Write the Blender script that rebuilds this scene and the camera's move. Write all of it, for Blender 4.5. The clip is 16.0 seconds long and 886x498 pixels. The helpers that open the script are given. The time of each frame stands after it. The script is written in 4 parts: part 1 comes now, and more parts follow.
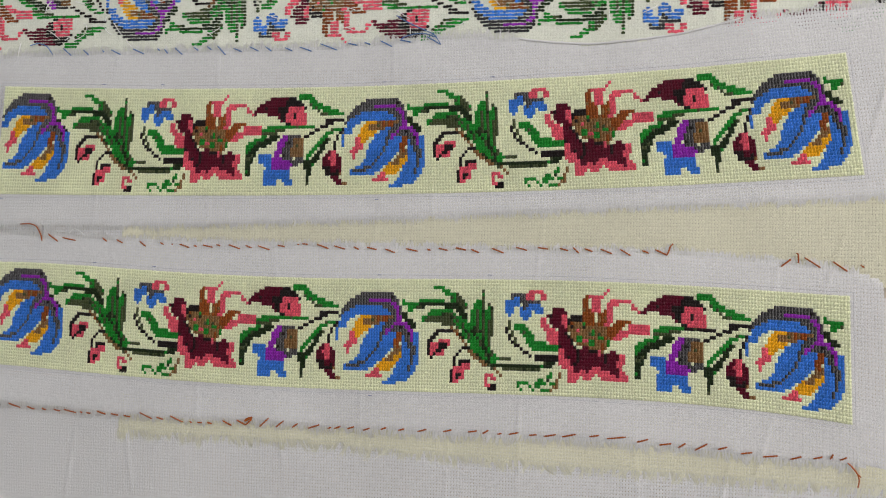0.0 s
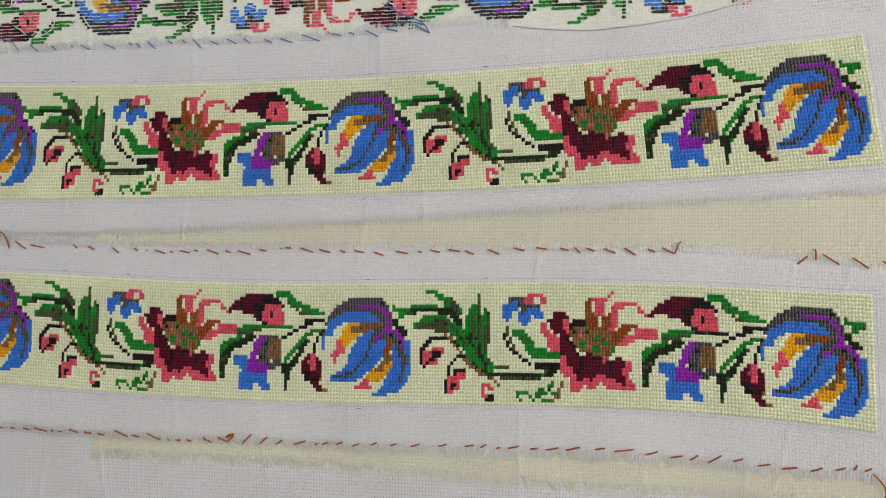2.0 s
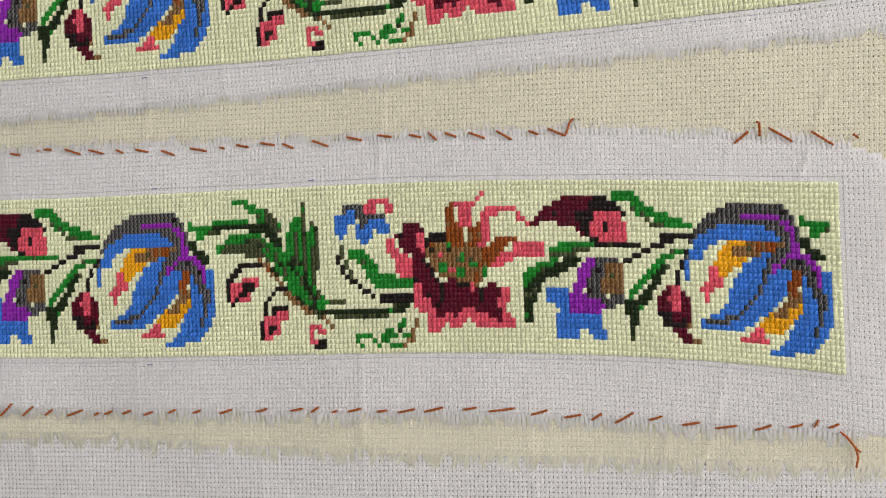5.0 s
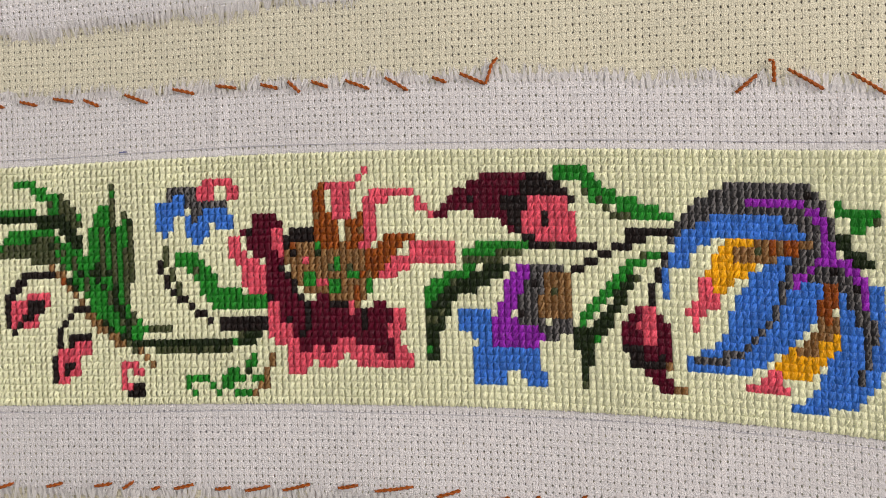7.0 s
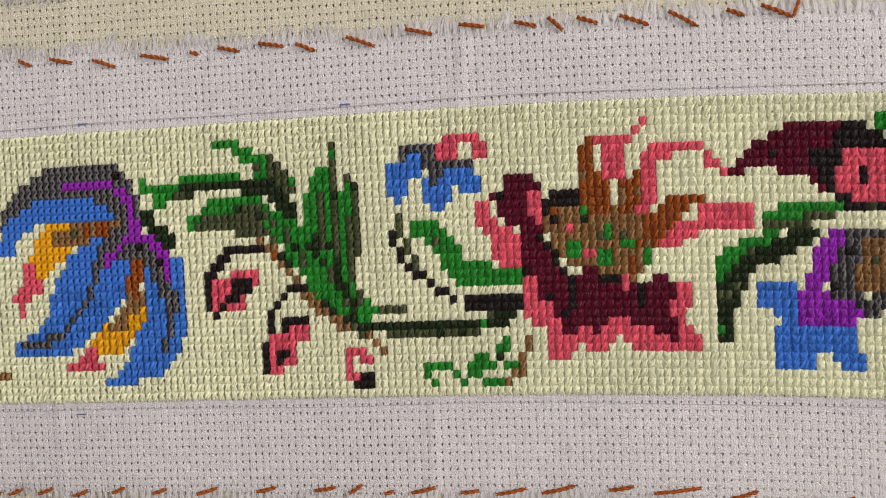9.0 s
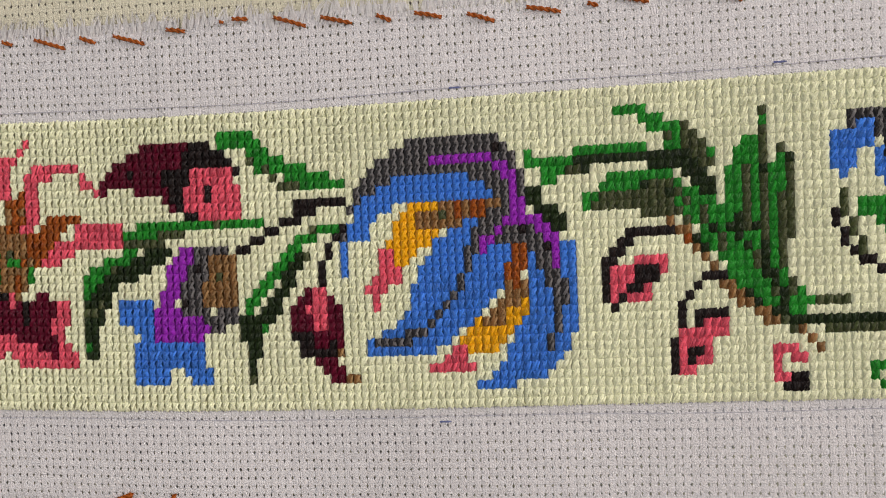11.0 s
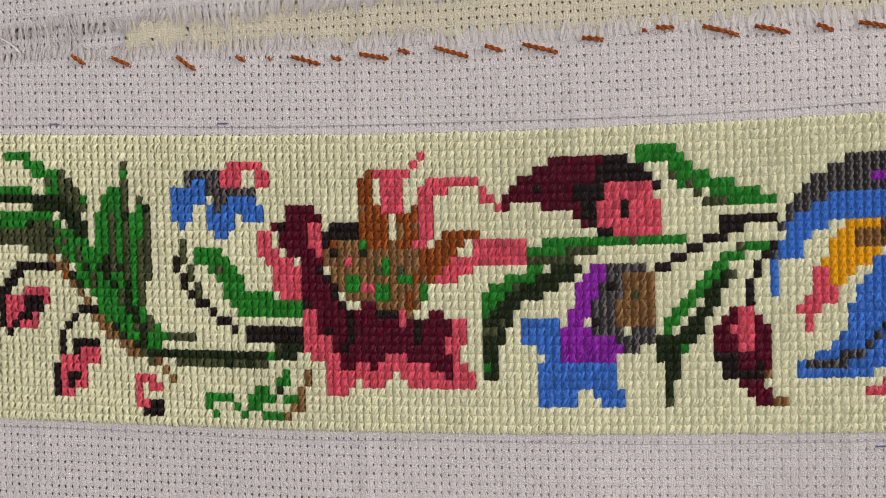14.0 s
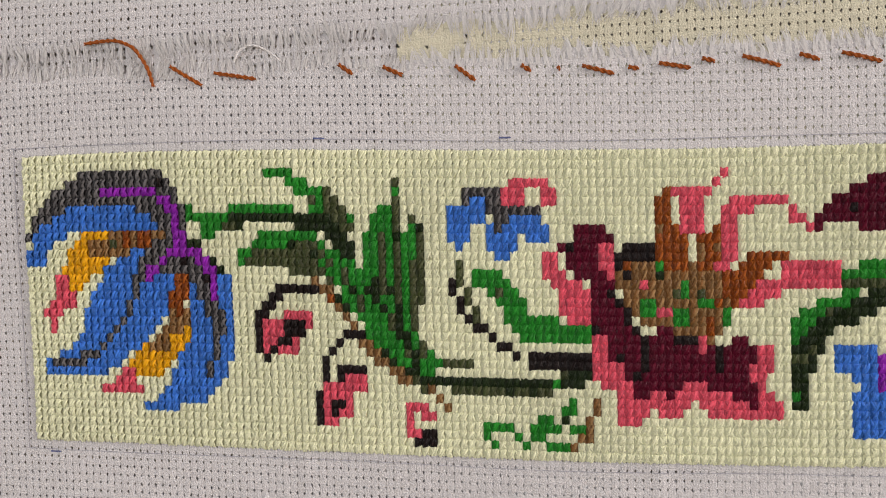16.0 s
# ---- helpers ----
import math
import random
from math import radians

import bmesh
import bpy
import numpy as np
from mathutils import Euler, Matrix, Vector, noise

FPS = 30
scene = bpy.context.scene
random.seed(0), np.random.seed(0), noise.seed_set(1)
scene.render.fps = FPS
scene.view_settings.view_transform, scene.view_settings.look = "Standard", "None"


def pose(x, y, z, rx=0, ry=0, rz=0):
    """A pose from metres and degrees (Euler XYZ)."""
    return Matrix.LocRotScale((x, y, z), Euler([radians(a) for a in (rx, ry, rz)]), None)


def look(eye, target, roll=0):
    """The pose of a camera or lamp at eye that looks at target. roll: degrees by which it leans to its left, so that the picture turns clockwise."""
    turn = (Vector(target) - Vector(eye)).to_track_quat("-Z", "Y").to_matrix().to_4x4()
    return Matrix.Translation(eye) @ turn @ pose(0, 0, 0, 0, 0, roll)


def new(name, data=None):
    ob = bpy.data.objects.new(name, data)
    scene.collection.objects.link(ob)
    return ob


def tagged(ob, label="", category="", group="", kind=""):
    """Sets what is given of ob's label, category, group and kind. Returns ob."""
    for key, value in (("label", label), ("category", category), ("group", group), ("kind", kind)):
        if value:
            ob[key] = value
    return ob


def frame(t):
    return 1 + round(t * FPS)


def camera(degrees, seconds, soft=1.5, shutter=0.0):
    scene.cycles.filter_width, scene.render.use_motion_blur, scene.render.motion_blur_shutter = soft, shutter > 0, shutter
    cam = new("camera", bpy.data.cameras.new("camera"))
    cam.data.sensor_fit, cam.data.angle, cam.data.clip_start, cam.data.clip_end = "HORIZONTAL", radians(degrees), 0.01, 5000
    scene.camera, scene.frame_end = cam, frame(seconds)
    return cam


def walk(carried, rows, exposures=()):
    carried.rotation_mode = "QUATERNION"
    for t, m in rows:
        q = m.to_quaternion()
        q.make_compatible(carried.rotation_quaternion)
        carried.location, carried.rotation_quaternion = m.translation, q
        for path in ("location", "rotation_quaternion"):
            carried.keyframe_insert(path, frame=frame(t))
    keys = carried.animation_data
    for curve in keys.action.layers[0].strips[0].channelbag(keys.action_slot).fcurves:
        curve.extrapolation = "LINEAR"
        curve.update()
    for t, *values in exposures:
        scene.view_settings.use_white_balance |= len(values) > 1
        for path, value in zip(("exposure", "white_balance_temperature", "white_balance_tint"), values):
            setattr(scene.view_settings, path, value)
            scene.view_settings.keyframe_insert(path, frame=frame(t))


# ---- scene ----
cam = camera(57.0, 16.0, soft=1.0)
TOP = 0.7540          # height of the embroidered surface: a table of 0.75 m with cloth on it
ROWS = [              # seconds; metres from the embroidery; degrees
    (0, 0.2216, 0.0354, 0.5866, 0.96, 10.05, 0.50),
    (0.5, 0.2114, 0.0352, 0.5870, 1.25, 10.07, 0.50),
    (1, 0.2090, 0.0351, 0.5643, 1.09, 10.13, -0.04),
    (1.5, 0.2103, 0.0343, 0.5607, 1.03, 10.01, -0.27),
    (2, 0.2186, 0.0323, 0.5485, 1.32, 9.89, -0.33),
    (2.5, 0.2334, 0.0327, 0.5349, 1.05, 9.87, -0.68),
    (3, 0.2223, 0.0337, 0.5388, 0.65, 9.76, -0.89),
    (3.5, 0.2116, 0.0386, 0.5273, 0.06, 9.85, -1.22),
    (4, 0.2257, 0.0162, 0.4816, -0.36, 9.50, -1.49),
    (4.5, 0.2543, 0.0032, 0.4386, -1.36, 9.52, -2.06),
    (5, 0.2775, 0.0004, 0.3857, -1.81, 8.93, -2.01),
    (5.2, 0.2842, -0.0086, 0.3764, -1.37, 9.08, -1.26),
    (7.3, 0.3010, -0.0065, 0.2410, -1.01, 8.80, -2.18),
    (7.5, 0.2937, -0.0060, 0.2356, -1.98, 8.53, -2.39),
    (8, 0.2699, -0.0050, 0.2385, -2.20, 8.38, -2.44),
    (8.5, 0.2401, -0.0084, 0.2361, -2.07, 8.39, -2.34),
    (8.7, 0.2296, -0.0078, 0.2340, -2.64, 8.38, -2.51),
    (10.8, 0.1073, -0.0060, 0.2197, -3.15, 7.85, -2.78),
    (11, 0.0959, -0.0076, 0.2161, -2.98, 8.00, -2.82),
    (11.5, 0.0637, 0.0008, 0.2138, -3.49, 7.59, -2.71),
    (12, 0.0369, -0.0038, 0.2174, -2.99, 7.57, -2.81),
    (12.5, 0.0128, -0.0058, 0.2179, -2.48, 7.34, -2.62),
    (13, 0.0045, -0.0058, 0.2141, -2.23, 7.32, -2.49),
    (13.5, -0.0031, -0.0034, 0.2141, -2.54, 7.28, -2.56),
    (14, -0.0204, -0.0001, 0.2229, -2.42, 7.28, -2.55),
    (14.5, -0.0383, -0.0024, 0.2374, -2.53, 6.82, -2.49),
    (15, -0.0470, -0.0003, 0.2502, -2.88, 7.14, -2.55),
    (15.5, -0.0740, 0.0037, 0.2454, -3.45, 7.14, -2.64),
    (16, -0.1004, 0.0134, 0.2187, -3.65, 7.19, -2.84),
]
EXPOSURES = [(0.0, -0.04, 6330, 9), (4.0, 0.06, 6380, 10), (5.2, 0.12, 6500, 11), (7.3, 0.04, 6730, 15), (8.7, 0.0, 6680, 16), (11.0, 0.02, 6680, 15), (14.0, -0.01, 6720, 17), (15.0, -0.01, 6720, 16), (16.0, 0.07, 6780, 16)]
walk(cam, [(t, pose(x, y, TOP + z, rx, ry, rz)) for t, x, y, z, rx, ry, rz in ROWS], EXPOSURES)

# ---- light ----
world = bpy.data.worlds.new("sky")
scene.world = world
world.use_nodes = True
sky = world.node_tree.nodes.new("ShaderNodeTexSky")
sky.sky_type, sky.sun_disc = "NISHITA", False
sky.sun_elevation, sky.sun_rotation = radians(40), radians(200)
world.node_tree.links.new(sky.outputs[0], world.node_tree.nodes["Background"].inputs[0])
world.node_tree.nodes["Background"].inputs[1].default_value = 0.1


def area_lamp(name, m, width, height, watts, colour):
    data = bpy.data.lights.new(name, "AREA")
    data.shape, data.size, data.size_y, data.energy, data.color = "RECTANGLE", width, height, watts, colour
    ob = new(name, data)
    ob.matrix_world = m
    return ob


# Main light from the right; the window it stands for is unseen and assumed.
area_lamp("assumed_window_light", look((1.62, 0.55, 1.5), (0.1, 0.0, TOP)), 1.1, 1.2, 24, (1.0, 0.955, 0.90))
# Added overhead fill that evens out the left side; no such lamp is known.
area_lamp("added_fill_light", look((-0.35, 0.3, 2.33), (0.0, 0.0, TOP)), 0.42, 0.42, 8, (0.90, 0.96, 1.0))


# ---- materials ----
def material(name, colour, rough=0.7, gloss=0.3, vary=0.12, grain=1500.0, bump=0.15, stain=25.0, sheen=0.0, island=0.0, metal=0.0):
    """Colour with fine grain, broad faint staining and relief; island: spread of lightness from piece to piece."""
    mat = bpy.data.materials.new(name)
    mat.use_nodes = True
    nodes, links = mat.node_tree.nodes, mat.node_tree.links
    bsdf = nodes["Principled BSDF"]
    bsdf.inputs["Roughness"].default_value = rough
    bsdf.inputs["Specular IOR Level"].default_value = gloss
    bsdf.inputs["Metallic"].default_value = metal
    bsdf.inputs["Sheen Weight"].default_value = sheen
    geo = nodes.new("ShaderNodeNewGeometry")
    fine, broad = nodes.new("ShaderNodeTexNoise"), nodes.new("ShaderNodeTexNoise")
    fine.inputs["Scale"].default_value, broad.inputs["Scale"].default_value = grain, stain
    fine.inputs["Detail"].default_value, broad.inputs["Detail"].default_value = 3, 4
    for n in (fine, broad):
        links.new(geo.outputs["Position"], n.inputs["Vector"])
    total = None
    for socket, amount in ((fine.outputs["Fac"], vary * 1.6), (broad.outputs["Fac"], vary), (geo.outputs["Random Per Island"], island)):
        if amount == 0:
            continue
        m = nodes.new("ShaderNodeMath")
        m.operation = "MULTIPLY_ADD"
        links.new(socket, m.inputs[0])
        m.inputs[1].default_value, m.inputs[2].default_value = 2 * amount, -amount
        if total:
            links.new(total, m.inputs[2])
            off = nodes.new("ShaderNodeMath")
            off.operation = "SUBTRACT"
            links.new(m.outputs[0], off.inputs[0])
            off.inputs[1].default_value = amount
            total = off.outputs[0]
        else:
            total = m.outputs[0]
    one = nodes.new("ShaderNodeMath")
    one.operation = "ADD"
    one.inputs[1].default_value = 1.0
    links.new(total, one.inputs[0])
    hsv = nodes.new("ShaderNodeHueSaturation")
    hsv.inputs["Color"].default_value = (*colour, 1)
    links.new(one.outputs[0], hsv.inputs["Value"])
    links.new(hsv.outputs[0], bsdf.inputs["Base Color"])
    if bump:
        b = nodes.new("ShaderNodeBump")
        b.inputs["Strength"].default_value, b.inputs["Distance"].default_value = bump, 0.0004
        links.new(fine.outputs["Fac"], b.inputs["Height"])
        links.new(b.outputs[0], bsdf.inputs["Normal"])
    return mat


def thread(name, colour, island=0.32):
    return material(name + "_thread", colour, rough=0.3, gloss=0.2, vary=0.2, grain=2600, bump=0.5, island=island)


THREADS = {
    "cream": thread("cream", (0.86, 0.87, 0.60), 0.08),
    "green": thread("green", (0.012, 0.24, 0.022)),
    "dark": thread("dark_green", (0.012, 0.024, 0.006)),
    "olive": thread("olive", (0.05, 0.066, 0.022)),
    "black": thread("black_brown", (0.012, 0.007, 0.007)),
    "pink": thread("pink", (0.78, 0.10, 0.15)),
    "maroon": thread("maroon", (0.10, 0.002, 0.016)),
    "blue": thread("blue", (0.044, 0.19, 0.66)),
    "grey": thread("charcoal_grey", (0.036, 0.034, 0.036)),
    "violet": thread("violet", (0.30, 0.022, 0.44)),
    "yellow": thread("yellow", (0.84, 0.40, 0.008)),
    "tan": thread("tan_brown", (0.2, 0.09, 0.028)),
    "rust": thread("rust_brown", (0.23, 0.048, 0.006)),
    "silver": thread("silver_grey", (0.15, 0.142, 0.142)),
    "camel": thread("camel_brown", (0.30, 0.17, 0.07)),
    "copper": thread("copper_brown", (0.34, 0.085, 0.012)),
    "moss": thread("moss_green", (0.085, 0.095, 0.045)),
}
KINDS = list(THREADS)


def woven(name, colour):
    """Evenweave cotton: three yarns to each canvas cell, running along and across by turns, as relief and faint shading of the yarns."""
    mat = material(name, colour, rough=0.85, gloss=0.15, vary=0.09, grain=2400, bump=0.9, stain=14, island=0.03)
    nodes, links = mat.node_tree.nodes, mat.node_tree.links
    bsdf = nodes["Principled BSDF"]
    grid = nodes.new("ShaderNodeUVMap")
    grid.uv_map = "weave"

    def yarns(axis):
        split = nodes.new("ShaderNodeSeparateXYZ")
        links.new(grid.outputs[0], split.inputs[0])
        turn = nodes.new("ShaderNodeMath")
        turn.operation = "MULTIPLY"
        turn.inputs[1].default_value = 6 * math.pi
        links.new(split.outputs[axis], turn.inputs[0])
        wave = nodes.new("ShaderNodeMath")
        wave.operation = "COSINE"
        links.new(turn.outputs[0], wave.inputs[0])
        return wave.outputs[0]

    checks = nodes.new("ShaderNodeTexChecker")
    checks.inputs["Scale"].default_value = 1.0
    links.new(grid.outputs[0], checks.inputs["Vector"])
    pick = nodes.new("ShaderNodeMix")
    links.new(checks.outputs["Fac"], pick.inputs[0])
    links.new(yarns(0), pick.inputs[2])
    links.new(yarns(1), pick.inputs[3])
    relief = nodes.new("ShaderNodeBump")
    relief.invert = True
    relief.inputs["Strength"].default_value, relief.inputs["Distance"].default_value = 0.4, 0.00005
    links.new(pick.outputs[0], relief.inputs["Height"])
    links.new(bsdf.inputs["Normal"].links[0].from_socket, relief.inputs["Normal"])
    links.new(relief.outputs[0], bsdf.inputs["Normal"])
    return mat


WHITE = woven("white_cotton", (0.735, 0.715, 0.725))
CREAM = woven("cream_cotton", (0.725, 0.69, 0.54))
BACKING = woven("pale_cream_cotton", (0.80, 0.80, 0.70))
FIBRE = material("white_fibre", (0.86, 0.84, 0.83), rough=0.8, gloss=0.2, vary=0.08, island=0.1, bump=0)
FIBRE_CREAM = material("cream_fibre", (0.85, 0.82, 0.69), rough=0.8, gloss=0.2, vary=0.08, island=0.1, bump=0)
ORANGE = material("orange_basting_thread", (0.37, 0.085, 0.007), rough=0.6, vary=0.2, island=0.15)
BLUEBASTE = material("blue_basting_thread", (0.12, 0.22, 0.46), rough=0.6, vary=0.2, island=0.15)
GREYLINE = material("grey_pencil_line", (0.46, 0.45, 0.50), rough=0.8, vary=0.2, bump=0)
INK = material("blue_ink_mark", (0.14, 0.16, 0.32), rough=0.8, vary=0.2, bump=0)
WALL = material("wall_paint", (0.72, 0.70, 0.66), rough=0.9, vary=0.03, grain=60, stain=2)
WOOD = material("pale_wood", (0.55, 0.48, 0.40), rough=0.5, vary=0.25, grain=90, stain=6)
BOARD = material("floor_wood", (0.30, 0.19, 0.10), rough=0.5, vary=0.25, grain=60, stain=4)
FRAME = material("white_window_paint", (0.8, 0.8, 0.78), rough=0.5, vary=0.03, grain=60, stain=3)


# ---- building helpers: plans in millimetres, x along the bands, y across, z up from the embroidery ----
def link_mesh(name, verts, faces, mats, parent=None, label="", slots=None, smooth=True, weave=None):
    """One mesh object from arrays: verts in millimetres on the table; weave: canvas column and row of each vertex."""
    me = bpy.data.meshes.new(name)
    v = np.asarray(verts, float) / 1000.0
    v[:, 2] += TOP
    faces = np.asarray(faces)
    n, k = faces.shape
    me.vertices.add(len(v))
    me.vertices.foreach_set("co", v.ravel())
    me.loops.add(n * k)
    me.loops.foreach_set("vertex_index", faces.ravel().astype(np.int32))
    me.polygons.add(n)
    me.polygons.foreach_set("loop_start", np.arange(0, n * k, k, dtype=np.int32))
    for m in mats:
        me.materials.append(m)
    if slots is not None:
        me.polygons.foreach_set("material_index", np.asarray(slots, dtype=np.int32))
    me.polygons.foreach_set("use_smooth", np.full(n, smooth))
    if weave is not None:
        layer = me.uv_layers.new(name="weave")
        layer.data.foreach_set("uv", np.asarray(weave, float)[faces.ravel()].ravel())
    me.update(calc_edges=True)
    ob = new(name, me)
    ob.parent = parent
    return tagged(ob, label)


def part(name, bm, mat, parent, label=""):
    me = bpy.data.meshes.new(name)
    bm.to_mesh(me)
    bm.free()
    me.materials.append(mat)
    ob = new(name, me)
    ob.parent = parent
    return tagged(ob, label)


def thing(name, label, category, group="", kind=""):
    return tagged(new(name), label, category, group, kind)


CREASES = ((-167, 0.10, 0.5), (-143, -0.12, 0.45), (-71, 0.06, 0.4), (-12, -0.08, 0.3), (61, 0.10, 0.4), (116, -0.05, 0.35), (182, 0.08, 0.45), (247, -0.1, 0.35), (341, 0.2, 0.5), (371, 0.32, 0.55))


def folds(x, y):
    """Soft unevenness of cloth that was handled and laid out, with a few pressed creases, in millimetres."""
    z = (0.45 * np.sin(x / 31.0 + 0.7 * np.sin(y / 40.0)) * np.sin(y / 47.0 + 1.0) + 0.35 * np.sin(x / 13.0 + y / 33.0 + 1.3) * np.cos(y / 29.0)
         + 0.3 * np.sin(x / 71.0 - y / 23.0))
    for at, slant, deep in CREASES:
        d = x - at - slant * y - 3.0 * np.sin(y / 37.0 + at)
        z = z + deep * np.exp(-(d / 2.0) ** 2) * (0.55 + 0.45 * np.sin(y / 19.0 + at))
    return z


def along(points):
    """A line y(x) through points."""
    xs, ys = zip(*points)
    return lambda x: np.interp(x, xs, ys) + 0.7 * np.sin(x / 5.3) + 0.5 * np.sin(x / 2.1 + 1.0)


CELL_W, CELL_H, COUNT, BAND_ROWS = 2.104, 2.44, 306, 34


def fifth(*c):
    return lambda x: np.polyval(c, x / 300.0)


def band_map(left, top, bottom, lean_left, lean_right, width=CELL_W):
    """Column and row of the canvas to x, y: the band bows a little, and its columns lean."""
    def to_xy(u, v):
        u, v = np.asarray(u, float), np.asarray(v, float)
        x = left + width * u + (lean_left + (lean_right - lean_left) * u / COUNT) * v / BAND_ROWS
        t, b = top(x), bottom(x)
        pitch = (t - b) / BAND_ROWS
        return x, t - v * pitch
    return to_xy


def flat_map(left, top, turn=0.0):
    c, s = math.cos(radians(turn)), math.sin(radians(turn))

    def to_xy(u, v):
        x, y = CELL_W * np.asarray(u, float), -CELL_H * np.asarray(v, float)
        return left + c * x - s * y, top + s * x + c * y
    return to_xy


def canvas(name, to_xy, cols, rows, keep, level, mat, parent, label="", droop=None, hole=0.24, clear=None):
    """Evenweave canvas: one small raised square of threads per cell, with an open hole where four meet; clear: columns and rows that stitches fill."""
    u, v = np.meshgrid(np.arange(*cols), np.arange(*rows))
    u, v = u.ravel(), v.ravel()
    cx, cy = to_xy(u + 0.5, v + 0.5)
    ok = keep(cx, cy)
    if clear:
        ok &= ~((u >= 0) & (u < clear[0]) & (v >= 0) & (v < clear[1]))
    u, v = u[ok], v[ok]
    rng = np.random.default_rng(len(u))
    h, k = 0.72 * hole, 1.2 * hole      # the holes are upright slits
    e = 0.04
    ring = np.array([(h, -e), (1 - h, -e), (1 + e, k), (1 + e, 1 - k), (1 - h, 1 + e), (h, 1 + e), (-e, 1 - k), (-e, k), (0.5, 0.5)])
    jitter = np.zeros((len(u), 9, 2))
    jitter[:, [0, 1, 4, 5], 0] = rng.normal(0, 0.05, (len(u), 4))
    jitter[:, [2, 3, 6, 7], 1] = rng.normal(0, 0.05, (len(u), 4))
    pu = u[:, None] + ring[None, :, 0] + jitter[..., 0]
    pv = v[:, None] + ring[None, :, 1] + jitter[..., 1]
    x, y = to_xy(pu, pv)
    z = level + folds(x, y) + rng.normal(0, 0.015, (len(u), 1))
    z[:, 8] += 0.2 + rng.normal(0, 0.05, len(u))
    if droop:
        z -= droop(x, y)
    verts = np.stack([x, y, z], -1).reshape(-1, 3)
    fan = np.array([(i, 8, (i + 1) % 8) for i in range(8)])
    faces = (np.arange(len(u))[:, None, None] * 9 + fan[None]).reshape(-1, 3)
    return link_mesh(name, verts, faces, [mat], parent, label, weave=np.stack([pu, pv], -1).reshape(-1, 2))


def ridge_bars(a, b, half, height, level):
    """Short threads from points a to b: each a bent ridge, high in the middle. Eight triangles each."""
    d = b - a
    n = np.stack([-d[:, 1], d[:, 0]], -1) / np.maximum(np.linalg.norm(d, axis=1), 1e-6)[:, None]
    mid = (a + b) / 2
    pts = []
    for p, w, lift in ((a, 0.56, -0.05), (mid, 1.0, 1.0), (b, 0.56, -0.05)):
        for side, up in ((-1, 0.0), (0, 1.0), (1, 0.0)):
            xy = p + n * (side * w * half)[:, None] if np.ndim(half) else p + n * side * w * half
            z = level + folds(xy[:, 0], xy[:, 1]) + height * (0.45 * lift + 0.55 * up * (1.0 if lift > 0 else 0.75))
            pts.append(np.column_stack([xy, z]))
    verts = np.stack(pts, 1).reshape(-1, 3)
    quads = np.array([(0, 1, 4, 3), (1, 2, 5, 4), (3, 4, 7, 6), (4, 5, 8, 7)])
    faces = (np.arange(len(a))[:, None, None] * 9 + quads[None]).reshape(-1, 4)
    return verts, faces


def plies(a, b, half, arch, level):
    """Single plies from points a to b: round-backed threads that rise from one hole, bow over and dive into the next. Twelve triangles each."""
    d = b - a
    n = np.stack([-d[:, 1], d[:, 0]], -1) / np.maximum(np.linalg.norm(d, axis=1), 1e-6)[:, None]
    pts = []
    for s, w, lift in ((0.0, 0.8, 0.27), (0.3, 1.0, 0.93), (0.7, 1.0, 0.93), (1.0, 0.8, 0.27)):
        p = a + d * s
        for side, up in ((-1, 0.0), (0, 0.42), (1, 0.0)):
            xy = p + n * (side * w * half)[:, None]
            pts.append(np.column_stack([xy, level + folds(xy[:, 0], xy[:, 1]) + arch * lift + up * w]))
    verts = np.stack(pts, 1).reshape(-1, 3)
    quads = np.array([(k, k + 1, k + 4, k + 3) for k in (0, 1, 3, 4, 6, 7)])
    faces = (np.arange(len(a))[:, None, None] * 12 + quads[None]).reshape(-1, 4)
    return verts, faces


# two plies for the under leg and two for the over leg of each cross: ends in the cell, bow, level
LEGS = (((0.10, -0.01, 0.68, 1.03), 0.46, 0.20), ((0.32, -0.02, 0.90, 1.02), 0.46, 0.20), ((0.10, 1.02, 0.67, -0.03), 0.74, 0.22), ((0.33, 1.03, 0.90, -0.02), 0.74, 0.22))
# floss of two tones: the second ply of each pair
SECOND_PLY = {"grey": "silver", "tan": "camel", "rust": "copper", "olive": "moss"}


